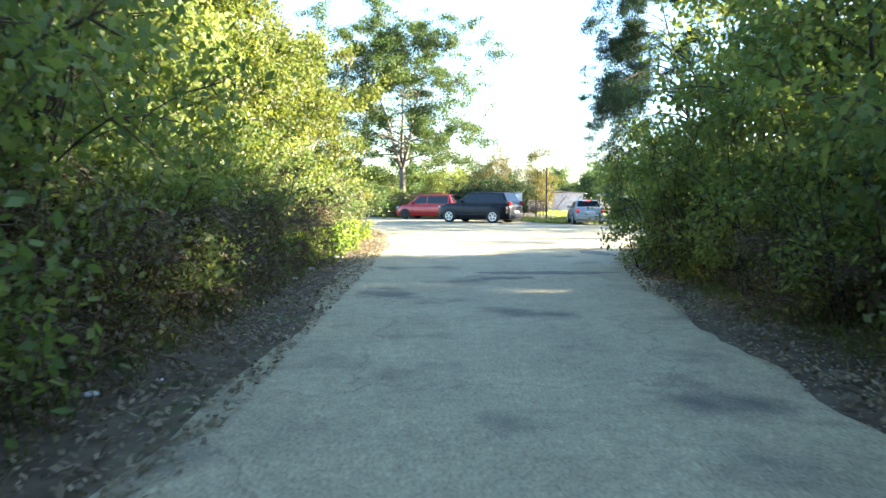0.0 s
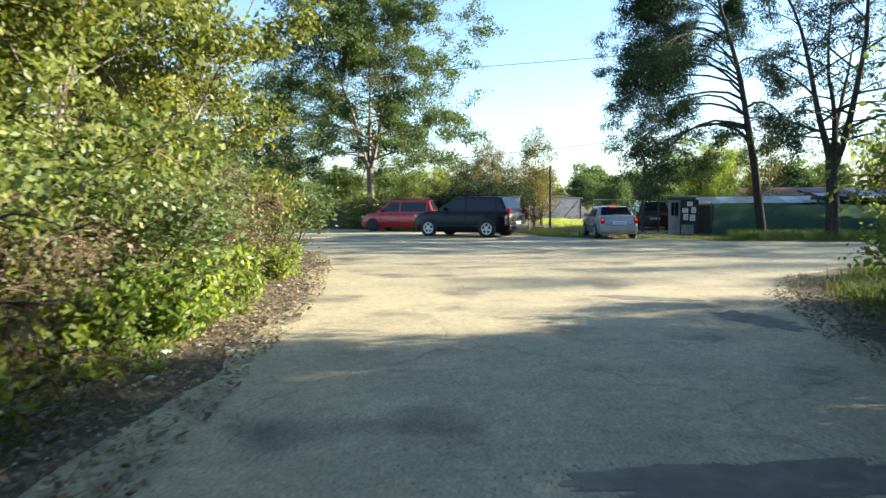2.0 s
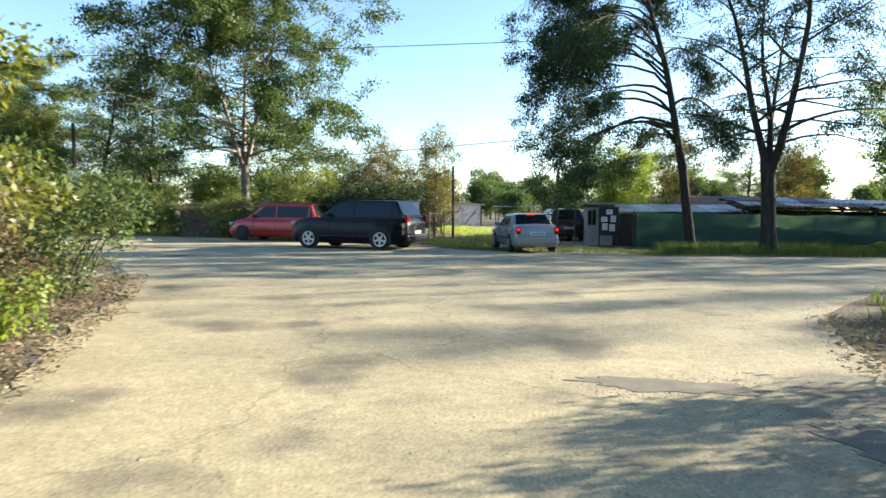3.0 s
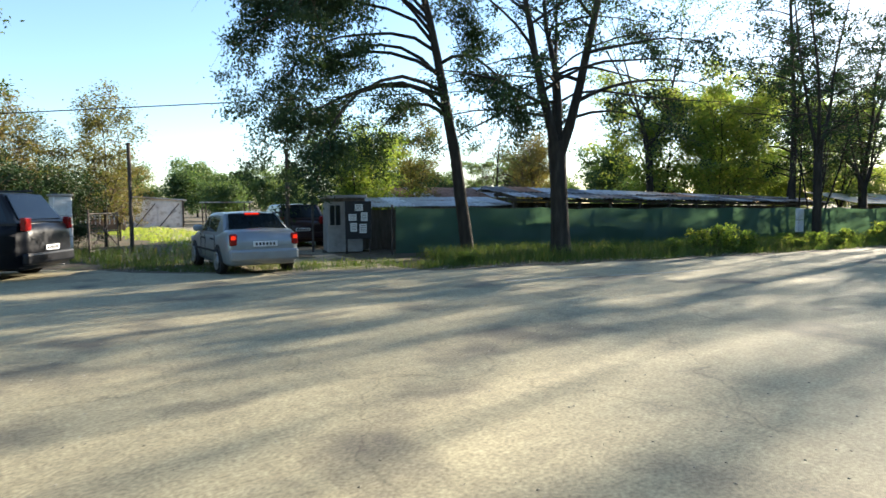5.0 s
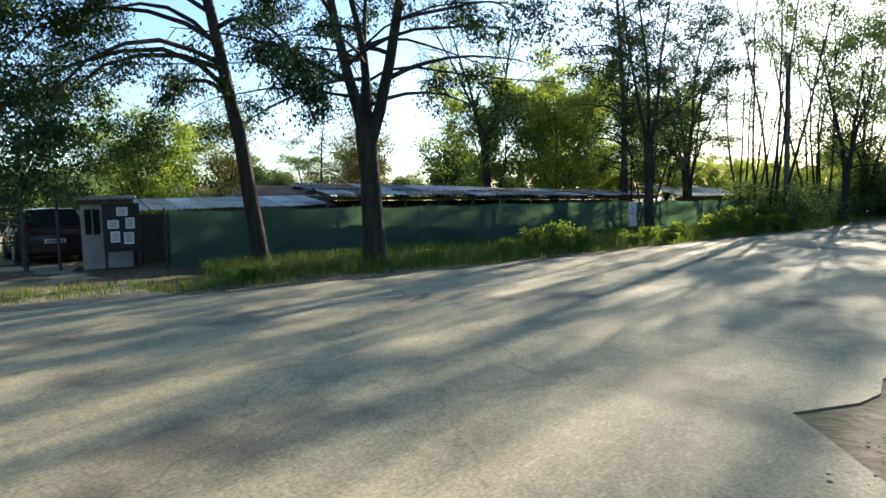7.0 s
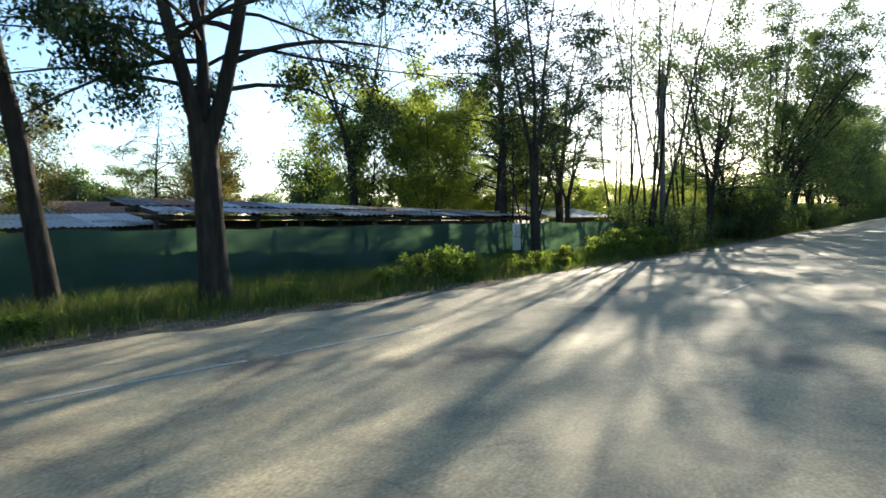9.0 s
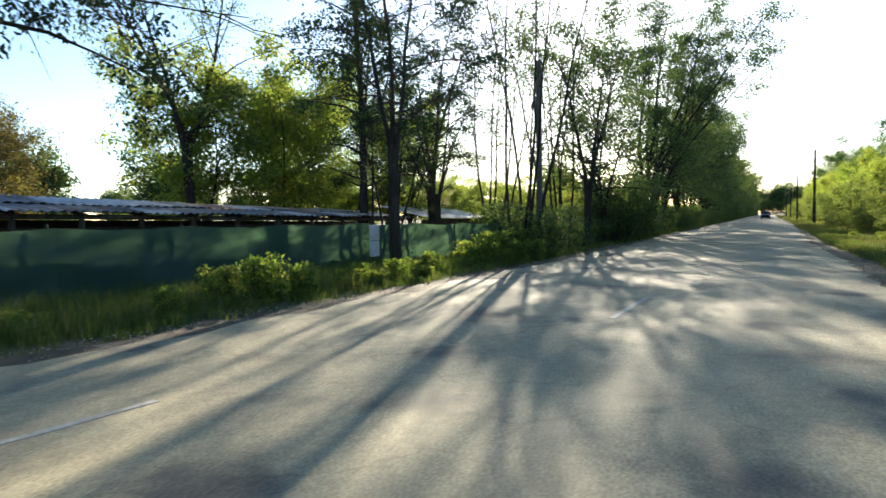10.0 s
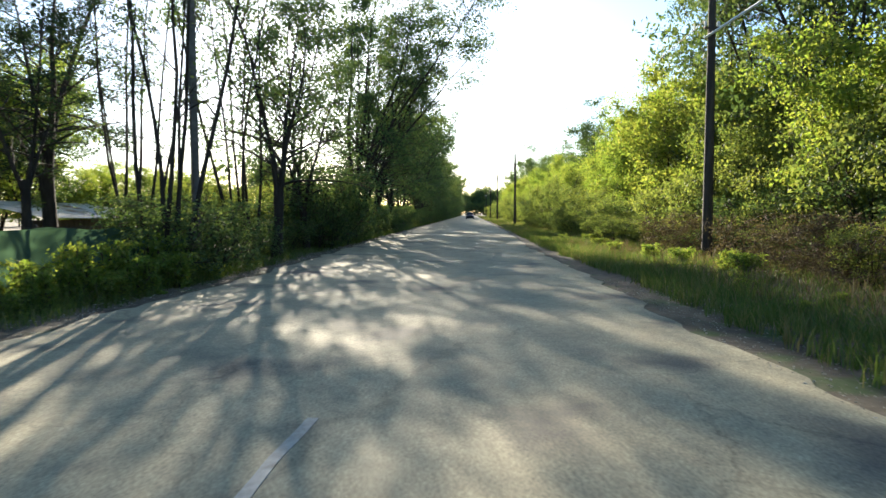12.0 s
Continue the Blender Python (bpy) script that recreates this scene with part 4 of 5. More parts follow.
PLATE = material("plate_white", [(0.6, 0.6, 0.6), (0.75, 0.75, 0.74)], 8, 0.5, bump=0.0)


def loft(sections):
    """A closed skin over mirrored half sections of (y, z) at places along x."""
    bm = bmesh.new()
    rings = []
    for x, half in sections:
        ring = [bm.verts.new((x, y, z)) for y, z in half] + [bm.verts.new((x, -y, z)) for y, z in reversed(half)]
        rings.append(ring)
    n = len(rings[0])
    for a, b in zip(rings, rings[1:]):
        for i in range(n):
            j = (i + 1) % n
            bm.faces.new((a[i], a[j], b[j], b[i]))
    bm.faces.new(rings[0])
    bm.faces.new(rings[-1][::-1])
    bmesh.ops.remove_doubles(bm, verts=bm.verts, dist=1e-4)
    bmesh.ops.recalc_face_normals(bm, faces=bm.faces)
    return bm


def disc(bm, r, depth, at, seg=28):
    made = bmesh.ops.create_cone(bm, cap_ends=True, segments=seg, radius1=r, radius2=r, depth=depth, matrix=Matrix.Translation(at) @ Matrix.Rotation(radians(90), 4, "X"))["verts"]
    return made


def panel(corners, proud):
    """A four-sided pane, thin, pushed out along its normal."""
    a, b, c, d = (Vector(p) for p in corners)
    n = (b - a).cross(d - a).normalized() * proud
    bm = bmesh.new()
    steps = 4
    top, low = [], []
    for i in range(steps + 1):
        for j in range(steps + 1):
            u, v = i / steps, j / steps
            p = (a * (1 - u) + b * u) * (1 - v) + (d * (1 - u) + c * u) * v
            top.append(bm.verts.new(p + n))
    w = steps + 1
    for i in range(steps):
        for j in range(steps):
            bm.faces.new((top[i * w + j], top[(i + 1) * w + j], top[(i + 1) * w + j + 1], top[i * w + j + 1]))
    geo = bmesh.ops.extrude_face_region(bm, geom=list(bm.faces))["geom"]
    bmesh.ops.translate(bm, vec=-n * 1.6, verts=[g for g in geo if isinstance(g, bmesh.types.BMVert)])
    bmesh.ops.recalc_face_normals(bm, faces=bm.faces)
    return bm


def car(name, label, coat, L, W, H, belt, hood, deck, roof, wheel, axles, rails=False, estate=True, brake=False, rim=None, at=(0, 0), turn=0.0):
    """A car facing +x. roof: x of windscreen foot, roof front, roof rear and rear window foot."""
    ob = thing(name, label, "car", (*at, 0), turn)
    h, w, sill = L / 2, W / 2, 0.2
    wf, rf, rr, rw = roof

    def half(wid, low, high):
        return [(0, low), (wid * 0.86, low), (wid * 0.96, low + 0.07), (wid, low + (high - low) * 0.4), (wid * 0.985, low + (high - low) * 0.72), (wid * 0.94, high - 0.05), (wid * 0.86, high), (0, high + 0.025)]

    rear_top = belt if estate else deck
    sections = [(-h, half(w * 0.78, sill + 0.16, rear_top - 0.22)), (-h + 0.04, half(w * 0.9, sill + 0.05, rear_top - 0.05)), (-h + 0.2, half(w * 0.97, sill, rear_top)), (rw, half(w, sill, rear_top + (0 if estate else 0.04))),
                (rw * 0.5, half(w, sill, belt)), (0, half(w, sill, belt - 0.01)), (wf, half(w, sill, hood + 0.03)), ((wf + h) / 2, half(w * 0.985, sill, hood - 0.02)), (h - 0.3, half(w * 0.94, sill, hood - 0.11)), (h - 0.08, half(w * 0.84, sill + 0.03, hood - 0.24)), (h, half(w * 0.7, sill + 0.1, hood - 0.36))]
    part("body", loft(sections), coat, ob, soft=True)

    def shape(x):
        """Foot and top half-widths and the roof's height there."""
        top = np.interp(x, [rw, rr, (rr + rf) / 2, rf, wf], [belt + 0.02, H - 0.03, H, H - 0.03, hood + 0.04])
        t = (top - belt) / (H - belt)
        return w * 0.93, w * (0.93 - 0.19 * max(0, t)), top

    cabin = []
    for x in (rw, rw + (rr - rw) * 0.5, rr, rr + (rf - rr) * 0.33, rr + (rf - rr) * 0.67, rf, rf + (wf - rf) * 0.5, wf):
        lo, hi, top = shape(x)
        top = max(top, belt + 0.0)
        cabin.append((x, [(0, belt - 0.06), (lo, belt - 0.06), (lo, belt), (hi + 0.02, max(belt, top - 0.07)), (hi * 0.93, max(belt, top - 0.015)), (0, top + 0.01)]))
    part("roof", loft(cabin), coat, ob, soft=False)

    def side_at(x, v, s):
        lo, hi, top = shape(x)
        z0, z1 = belt + 0.03, max(belt + 0.06, top - 0.1)
        f = (z0 + (z1 - z0) * v - belt) / max(0.05, top - 0.07 - belt)
        return (x, s * (lo + (hi + 0.02 - lo) * min(1, f)), z0 + (z1 - z0) * v)

    cuts = [wf - 0.32, (wf + rr) / 2 + 0.12, (wf + rr) / 2 + 0.05, rr + 0.12] + ([rr + 0.04, rw + 0.16] if estate else [])
    for s in (1, -1):
        for a, b in zip(cuts[::2], cuts[1::2]):
            a2 = min(a, rf - 0.02) if a > rf else a
            b2 = max(b, rr + 0.02) if b < rr else b
            pane = [side_at(a, 0, s), side_at(b, 0, s), side_at(b2, 1, s), side_at(a2, 1, s)]
            part("side_window", panel(pane if s < 0 else pane[::-1], 0.008), GLASS, ob, "dark side window")
    for foot, top, nm in ((wf, rf, "windscreen"), (rw, rr, "rear_window")):
        lo, hi, z1 = shape(top)
        z0 = shape(foot)[2]
        e = 0.06 * (1 if nm == "windscreen" else -1)
        pane = [(foot - e * 0.6, -lo * 0.86, z0 + 0.05), (foot - e * 0.6, lo * 0.86, z0 + 0.05), (top + e * 0.6, hi * 0.86, z1 - 0.04), (top + e * 0.6, -hi * 0.86, z1 - 0.04)]
        part(nm, panel(pane if nm == "windscreen" else pane[::-1], 0.02), GLASS, ob, "dark window glass")
    for ax in axles:
        for s in (1, -1):
            bm = bmesh.new()
            disc(bm, wheel * 1.14, 0.06, (ax, s * (w - 0.022), wheel + 0.02), 32)
            part("wheel_arch", bm, TRIM, ob)
            bm = bmesh.new()
            made = disc(bm, wheel, 0.19, (ax, s * (w - 0.065), wheel), 32)
            rim_edges = [e for e in bm.edges if len(e.link_faces) == 2 and any(len(f.verts) > 4 for f in e.link_faces)]
            bmesh.ops.bevel(bm, geom=rim_edges, offset=0.03, segments=3, affect="EDGES")
            tyre_ob = part("wheel", bm, RUBBER, ob, "black tyre", soft=True)
            bm = bmesh.new()
            y0 = s * (w + 0.033)
            edge = [[bm.verts.new((ax + r * wheel * math.cos(a), y0 + d, wheel + r * wheel * math.sin(a))) for a in np.arange(32) * math.pi / 16] for r, d in ((0.68, -0.02 * s), (0.67, 0.014 * s), (0.56, 0.012 * s), (0.53, -0.02 * s))]
            for p, q in zip(edge, edge[1:]):
                for k in range(32):
                    bm.faces.new((p[k], p[(k + 1) % 32], q[(k + 1) % 32], q[k]))
            disc(bm, wheel * 0.15, 0.05, (ax, y0, wheel), 14)
            for k in range(5):
                m = Matrix.Rotation(radians(72 * k + 18), 4, "Y") @ Matrix.Translation((wheel * 0.33, 0, 0))
                box(bm, (wheel * 0.5, 0.022, wheel * 0.2), (ax, y0, wheel), 0.0, 0.0, m)
            part("rim", bm, rim or ALLOY, tyre_ob, "black steel rim" if rim else "silver five-spoke rim")
    tail_z = belt - 0.12 if estate else deck - 0.16
    for s in (1, -1):
        part("headlight", a_box((0.26, 0.34, 0.15), (h - 0.2, s * (w * 0.72), hood - 0.2), 0.04, s * -32), CLEAR, ob)
        lamp_ob = part("taillight", a_box((0.12, 0.2 if estate else 0.15, 0.26 if estate else 0.24), (-h + 0.05, s * (w * 0.82), tail_z + (0.1 if estate else 0)), 0.03), TAIL, ob, "red tail lamp")
        if brake:
            part("lit_bulb", a_box((0.03, 0.09, 0.08), (-h - 0.005, s * (w * 0.83), tail_z + 0.04), 0.012), BRAKE, lamp_ob, "lit red brake lamp")
        mirror = part("mirror", a_box((0.13, 0.2, 0.14), (wf - 0.42, s * (w + 0.06), belt + 0.09), 0.04), coat, ob)
        for d in (0.35, -0.55):
            part("door_handle", a_box((0.2, 0.03, 0.035), (d, s * (w * 0.99), belt - 0.12), 0.01), TRIM, ob)
        part("rub_strip", a_box((L * 0.44, 0.03, 0.05), (0, s * (w + 0.005), 0.47), 0.01), TRIM, ob)
        for d in (wf - 0.38, (wf + rr) / 2 + 0.085, rr + 0.1):
            part("door_seam", a_box((0.012, 0.012, belt - 0.36), (d, s * (w - 0.002), (belt + 0.3) / 2), 0.0), TRIM, ob)
        if rails:
            part("roof_rail", a_box((abs(rf - rr) * 0.9, 0.035, 0.035), ((rf + rr) / 2, s * w * 0.64, H + 0.03), 0.012), TRIM, ob)
    if brake:
        part("high_brake_light", a_box((0.05, 0.3, 0.035), (rr - 0.06, 0, H - 0.05), 0.01), BRAKE, ob, "lit red brake strip")
    part("front_bumper", a_box((0.16, W * 0.82, 0.2), (h - 0.09, 0, 0.38), 0.05), coat, ob)
    part("rear_bumper", a_box((0.16, W * 0.92, 0.24), (-h + 0.04, 0, 0.42), 0.05), coat, ob)
    part("grille", a_box((0.03, W * 0.4, 0.1), (h - 0.06, 0, hood - 0.28), 0.01), TRIM, ob)
    plate = part("number_plate", a_box((0.012, 0.5, 0.11), (-h - 0.03, 0, deck - 0.25 if not estate else 0.62), 0.003), PLATE, ob, "white number plate with dark bars")
    for k in range(6):
        part("bar", a_box((0.004, 0.04, 0.06), (-h - 0.038, -0.18 + 0.072 * k, deck - 0.25 if not estate else 0.62)), TRIM, plate)
    return ob


car("estate_car", "red estate car with black roof rails parked on the verge", RED, 4.45, 1.74, 1.64, 1.0, 0.95, 0.95, (1.28, 0.42, -1.85, -2.14), 0.32, (1.42, -1.42), rails=True, rim=TRIM, at=(-0.5, 43.4), turn=152)
car("suv", "black sport utility car with silver rims on the road", BLACK, 4.75, 1.9, 1.74, 1.12, 1.1, 1.0, (1.05, 0.3, -1.85, -2.22), 0.37, (1.48, -1.38), rails=True, at=(2.45, 37.4), turn=147)
car("sedan_car", "silver sedan car with lit brake lamps turning in at the gate", SILVER, 3.95, 1.54, 1.31, 0.84, 0.83, 0.9, (0.92, 0.3, -0.96, -1.54), 0.28, (1.22, -1.16), estate=False, brake=True, at=(8.15, 35.5), turn=85)
car("hatchback_car", "dark hatchback car far along the road", BLACK, 4.0, 1.7, 1.5, 0.95, 0.95, 0.95, (0.9, 0.3, -1.6, -1.9), 0.3, (1.25, -1.25), at=(160, 1.4), turn=171)
car("hatchback_car", "dark red hatchback car parked on the drive", paint("maroon_car_paint", (0.028, 0.012, 0.014)), 3.9, 1.68, 1.5, 0.95, 0.95, 0.95, (0.9, 0.3, -1.6, -1.9), 0.3, (1.25, -1.25), at=(12.6, 43.0), turn=80)

# ---- fence, sheds, gate, poles ----
NET = leaf_material("green_shade_net", [(0.028, 0.066, 0.058), (0.046, 0.098, 0.084), (0.07, 0.13, 0.112)], 0.5)
TIN = material("weathered_tin", [(0.22, 0.22, 0.22), (0.36, 0.36, 0.36), (0.52, 0.52, 0.51)], 3, 0.5, 0.5, bump=0.2, stain=((0.16, 0.08, 0.045), 0.35))
OLD_TIN = material("old_dull_tin", [(0.07, 0.068, 0.066), (0.15, 0.148, 0.145), (0.27, 0.268, 0.262)], 2.5, 0.7, 0.15, bump=0.3, stain=((0.1, 0.06, 0.04), 0.4))
RUST = material("rusty_tin", [(0.14, 0.06, 0.035), (0.25, 0.13, 0.08), (0.34, 0.24, 0.18)], 3, 0.8, 0.2, bump=0.3)
WOODEN = material("grey_timber", [(0.05, 0.04, 0.03), (0.10, 0.08, 0.06), (0.16, 0.135, 0.11)], 12, 0.9, bump=0.5, stretch=(1, 1, 0.2))
POLE = material("tarred_pole", [(0.025, 0.02, 0.017), (0.055, 0.045, 0.036), (0.09, 0.075, 0.06)], 14, 0.9, bump=0.6, stretch=(1, 1, 0.15))
STEEL = material("rusted_steel", [(0.05, 0.04, 0.035), (0.10, 0.085, 0.075)], 14, 0.7, 0.4, bump=0.2)
WHITE = material("chalky_white_paint", [(0.5, 0.5, 0.48), (0.68, 0.68, 0.66), (0.8, 0.8, 0.78)], 5, 0.8, bump=0.2, stain=((0.35, 0.33, 0.3), 0.5))
PLASTER = material("grey_plaster", [(0.2, 0.195, 0.18), (0.3, 0.29, 0.27), (0.38, 0.37, 0.345)], 5, 0.9, bump=0.3)
BRICK = material("brown_wall", [(0.12, 0.07, 0.05), (0.2, 0.12, 0.085), (0.27, 0.175, 0.125)], 6, 0.9, bump=0.4)
PAPER = material("white_paper", [(0.66, 0.66, 0.64), (0.8, 0.8, 0.78)], 9, 0.8, bump=0.0)
LITTER = material("white_litter", [(0.5, 0.5, 0.52), (0.75, 0.75, 0.77)], 20, 0.5, bump=0.3)


def between(bm, a, b, r, seg=8):
    """A round bar from a to b."""
    a, b = Vector(a), Vector(b)
    m = Matrix.Translation((a + b) / 2) @ (b - a).to_track_quat("Z", "Y").to_matrix().to_4x4()
    bmesh.ops.create_cone(bm, cap_ends=True, segments=seg, radius1=r, radius2=r, depth=(b - a).length, matrix=m)


def bar(a, b, r, seg=8):
    bm = bmesh.new()
    between(bm, a, b, r, seg)
    return bm


def net_fence(line, label):
    """A fence of posts with a slack net hung between them."""
    ob = thing("net_fence", label, "fence")
    for (x0, y0, t0, z0), (x1, y1, t1, z1) in zip(line, line[1:]):
        n = max(1, round(math.hypot(x1 - x0, y1 - y0) / 2.4))
        for i in range(n):
            a, b = i / n, (i + 1) / n
            U, V = 14, 10
            grid = []
            for u in range(U + 1):
                for v in range(V + 1):
                    f = a + (b - a) * u / U
                    top = t0 + (t1 - t0) * f - 0.05 * math.sin(math.pi * u / U) * (1 + 0.6 * noise.noise((f * 9, x0, 1)))
                    foot = z0 + (z1 - z0) * f
                    x, y = x0 + (x1 - x0) * f, y0 + (y1 - y0) * f
                    w = 0.09 * noise.noise((x * 1.7, y * 1.7, v * 0.35)) + 0.04 * noise.noise((x * 6, y * 6, v * 0.9))
                    grid.append((x + w * 0.4, y + w, foot + (top - foot) * v / V))
            q = [(u * (V + 1) + v, (u + 1) * (V + 1) + v, (u + 1) * (V + 1) + v + 1, u * (V + 1) + v + 1) for u in range(U) for v in range(V)]
            part("net", mesh_of("net", grid, q), NET, ob, "green shade net", soft=True)
            px, py = x0 + (x1 - x0) * a, y0 + (y1 - y0) * a
            part("post", bar((px, py + 0.2, -0.2), (px, py + 0.2, t0 + (t1 - t0) * a + 0.06), 0.025), STEEL, ob)
        part("wire", bar((x0, y0 + 0.03, t0 - 0.01), (x1, y1 + 0.03, t1 - 0.01), 0.006, 5), STEEL, ob)
    return ob


net_fence([(13.2, 36.7, 1.37, 0.0), (20.0, 34.5, 1.3, 0.0), (27.4, 32.05, 1.26, 0.0), (33.0, 29.4, 1.18, 0.0), (38.5, 28.9, 1.15, 0.0)], "fence of posts hung with dark green shade net")

# white panels on the fence post
board = thing("meter_box", "pair of white metal boxes on a post before the fence", "box", (27.5, 31.75, 0))
part("post", bar((0.0, 0.08, -0.2), (0.0, 0.08, 1.25), 0.04), WOODEN, board)
for z in (1.0, 0.56):
    part("box", a_box((0.42, 0.12, 0.42), (0, 0, z), 0.012), WHITE, board, "white metal box")


def sheet(a, b, c, d, ribs, depth):
    """A corrugated sheet: a to b runs along the eave, d and c lie above them."""
    a, b, c, d = (np.array(p, float) for p in (a, b, c, d))
    n = np.cross(b - a, d - a)
    n /= np.linalg.norm(n)
    V = []
    m = ribs * 4
    for v in (0, 0.5, 1):
        for i in range(m + 1):
            u = i / m
            p = (a * (1 - u) + b * u) * (1 - v) + (d * (1 - u) + c * u) * v
            V.append(p + n * depth * math.sin(2 * math.pi * ribs * u))
    Q = [(r * (m + 1) + i, r * (m + 1) + i + 1, (r + 1) * (m + 1) + i + 1, (r + 1) * (m + 1) + i) for r in range(2) for i in range(m)]
    me = mesh_of("sheet", V, Q)
    return me


def sheet_roof(ob, a, b, c, d, n, mats, rng, ribs=6, depth=0.018):
    """Overlapping tin sheets side by side."""
    a, b, c, d = (np.array(p, float) for p in (a, b, c, d))
    for i in range(n):
        u0, u1 = i / n - 0.004, (i + 1) / n + 0.004
        lift = np.array([0, 0, 0.004 * (i % 2) + rng.uniform(0, 0.02)])
        over = (a - d) / np.linalg.norm(a - d) * rng.uniform(-0.05, 0.14)
        p = [a + (b - a) * u0 + lift + over, a + (b - a) * u1 + lift + over, d + (c - d) * u1 + lift, d + (c - d) * u0 + lift]
        part("sheet", sheet(*p, ribs, depth), mats[int(rng.integers(len(mats)))], ob, soft=True)


srng = np.random.default_rng(3)
# the long open shed behind the fence
shed = thing("open_shed", "long low open shed with a weathered tin roof", "shed")
A, B = np.array([17.55, 36.65]), np.array([31.6, 32.55])
back = np.array([0.55, 1.9])


def along_shed(u, v, z):
    p = A + (B - A) * u + back * v
    return (p[0], p[1], z)


sheet_roof(shed, along_shed(0, 0.42, 1.86), along_shed(1, 0.42, 1.55), along_shed(1, 1.1, 1.64), along_shed(0, 1.1, 2.10), 15, [OLD_TIN, TIN, OLD_TIN, RUST], srng, 5, 0.022)
sheet_roof(shed, along_shed(0.02, -0.12, 1.66), along_shed(1, -0.12, 1.42), along_shed(1, 0.5, 1.53), along_shed(0.02, 0.5, 1.84), 17, [OLD_TIN, OLD_TIN, TIN, OLD_TIN], srng, 5, 0.022)
for u in np.linspace(0.02, 0.98, 12):
    part("post", a_box((0.09, 0.09, 2.0), along_shed(u, 0.02, 0.62 - 0.22 * u), 0.01), WOODEN, shed)
    part("rafter", bar(along_shed(u, -0.08, 1.6 - 0.24 * u), along_shed(u, 1.05, 1.99 - 0.44 * u), 0.045, 6), WOODEN, shed)
for v, z0, z1 in ((0.0, 1.57, 1.33), (0.5, 1.76, 1.44), (1.0, 1.92, 1.5)):
    part("beam", bar(along_shed(0, v, z0), along_shed(1, v, z1), 0.05, 6), WOODEN, shed)
for i in range(22):
    u = (i + 0.5) / 22
    p = along_shed(u, 1.0, 0.0)
    part("board", a_box((0.69, 0.03, 1.55 - 0.25 * u), (p[0], p[1], 0.75 - 0.12 * u), 0.004, -16.7), WOODEN, shed)
# low lean-to with a pale roof beside it
leanto = thing("lean_to", "low lean-to with a pale corrugated roof", "shed")
sheet_roof(leanto, (13.2, 39.2, 1.36), (18.6, 37.2, 1.38), (19.5, 39.9, 1.70), (14.2, 42.0, 1.70), 8, [TIN, TIN, WHITE], srng)
for x, y in ((13.5, 39.4), (16.1, 38.4), (18.5, 37.5), (14.3, 41.7), (19.2, 39.8)):
    part("post", a_box((0.1, 0.1, 1.6), (x, y, 0.55), 0.01), WOODEN, leanto)
for i in range(9):
    part("board", a_box((0.62, 0.03, 1.3), (13.75 + 0.56 * i, 39.25 - 0.208 * i, 0.62), 0.004, -20.4), WOODEN, leanto)
rusty = thing("rusty_shed", "far shed with a patched rusty roof", "shed")
sheet_roof(rusty, (17.5, 46.5, 1.75), (24.5, 44.0, 1.78), (25.2, 46.5, 2.3), (18.4, 49.0, 2.3), 8, [RUST, RUST, TIN], srng)
for i in range(9):
    part("board", a_box((0.82, 0.05, 1.8), (17.95 + 0.78 * i, 46.6 - 0.28 * i, 0.85), 0.004, -19.7), WOODEN, rusty)
# pale roof glimpsed among the far trees
pale = thing("pale_shed", "small pale-roofed shed among the trees", "shed")
sheet_roof(pale, (40.0, 34.5, 1.35), (47.5, 33.2, 1.3), (48.0, 36.0, 1.9), (40.6, 37.3, 1.95), 8, [TIN, WHITE], srng)
for i in range(9):
    part("board", a_box((0.86, 0.05, 1.35), (40.4 + 0.82 * i, 34.75 - 0.14 * i, 0.6), 0.004, -9.8), WOODEN, pale)

# gatehouse with its notice board
hut = thing("gatehouse", "small grey gatehouse with a flat overhanging roof", "hut", (12.9, 39.45, 0), -20)
part("wall", a_box((1.1, 1.3, 1.7), (0, 0, 0.8), 0.02), PLASTER, hut)
part("roof", a_box((1.36, 1.6, 0.1), (0, 0, 1.7), 0.02), TIN, hut)
part("roof_edge", a_box((1.24, 1.45, 0.1), (0, 0, 1.6), 0.01), WOODEN, hut)
for x in (-0.4, -0.22):
    part("window", a_box((0.14, 0.03, 0.62), (x, -0.66, 1.12), 0.008), GLASS, hut, "narrow dark window")
notice = thing("notice_board", "dark notice board with white paper sheets", "notice board", (12.68, 38.0, 0), -20)
part("panel", a_box((0.8, 0.05, 1.15), (0, 0, 0.98), 0.01), TRIM, notice)
for x in (-0.36, 0.36):
    part("leg", a_box((0.06, 0.06, 1.5), (x, 0.03, 0.7), 0.005), STEEL, notice)
for x, z, w, h in ((0.02, 1.36, 0.24, 0.2), (-0.18, 1.06, 0.24, 0.2), (0.18, 1.08, 0.2, 0.26), (-0.15, 0.76, 0.2, 0.26), (0.14, 0.72, 0.22, 0.28)):
    leaf_sheet = part("paper", a_box((w, 0.006, h), (x, -0.031, z)), PAPER, notice, "white paper sheet")
    for k in range(4):
        part("bar", a_box((w * 0.7, 0.003, h * 0.06), (x, -0.0355, z + h * (0.3 - 0.19 * k))), TRIM, leaf_sheet)


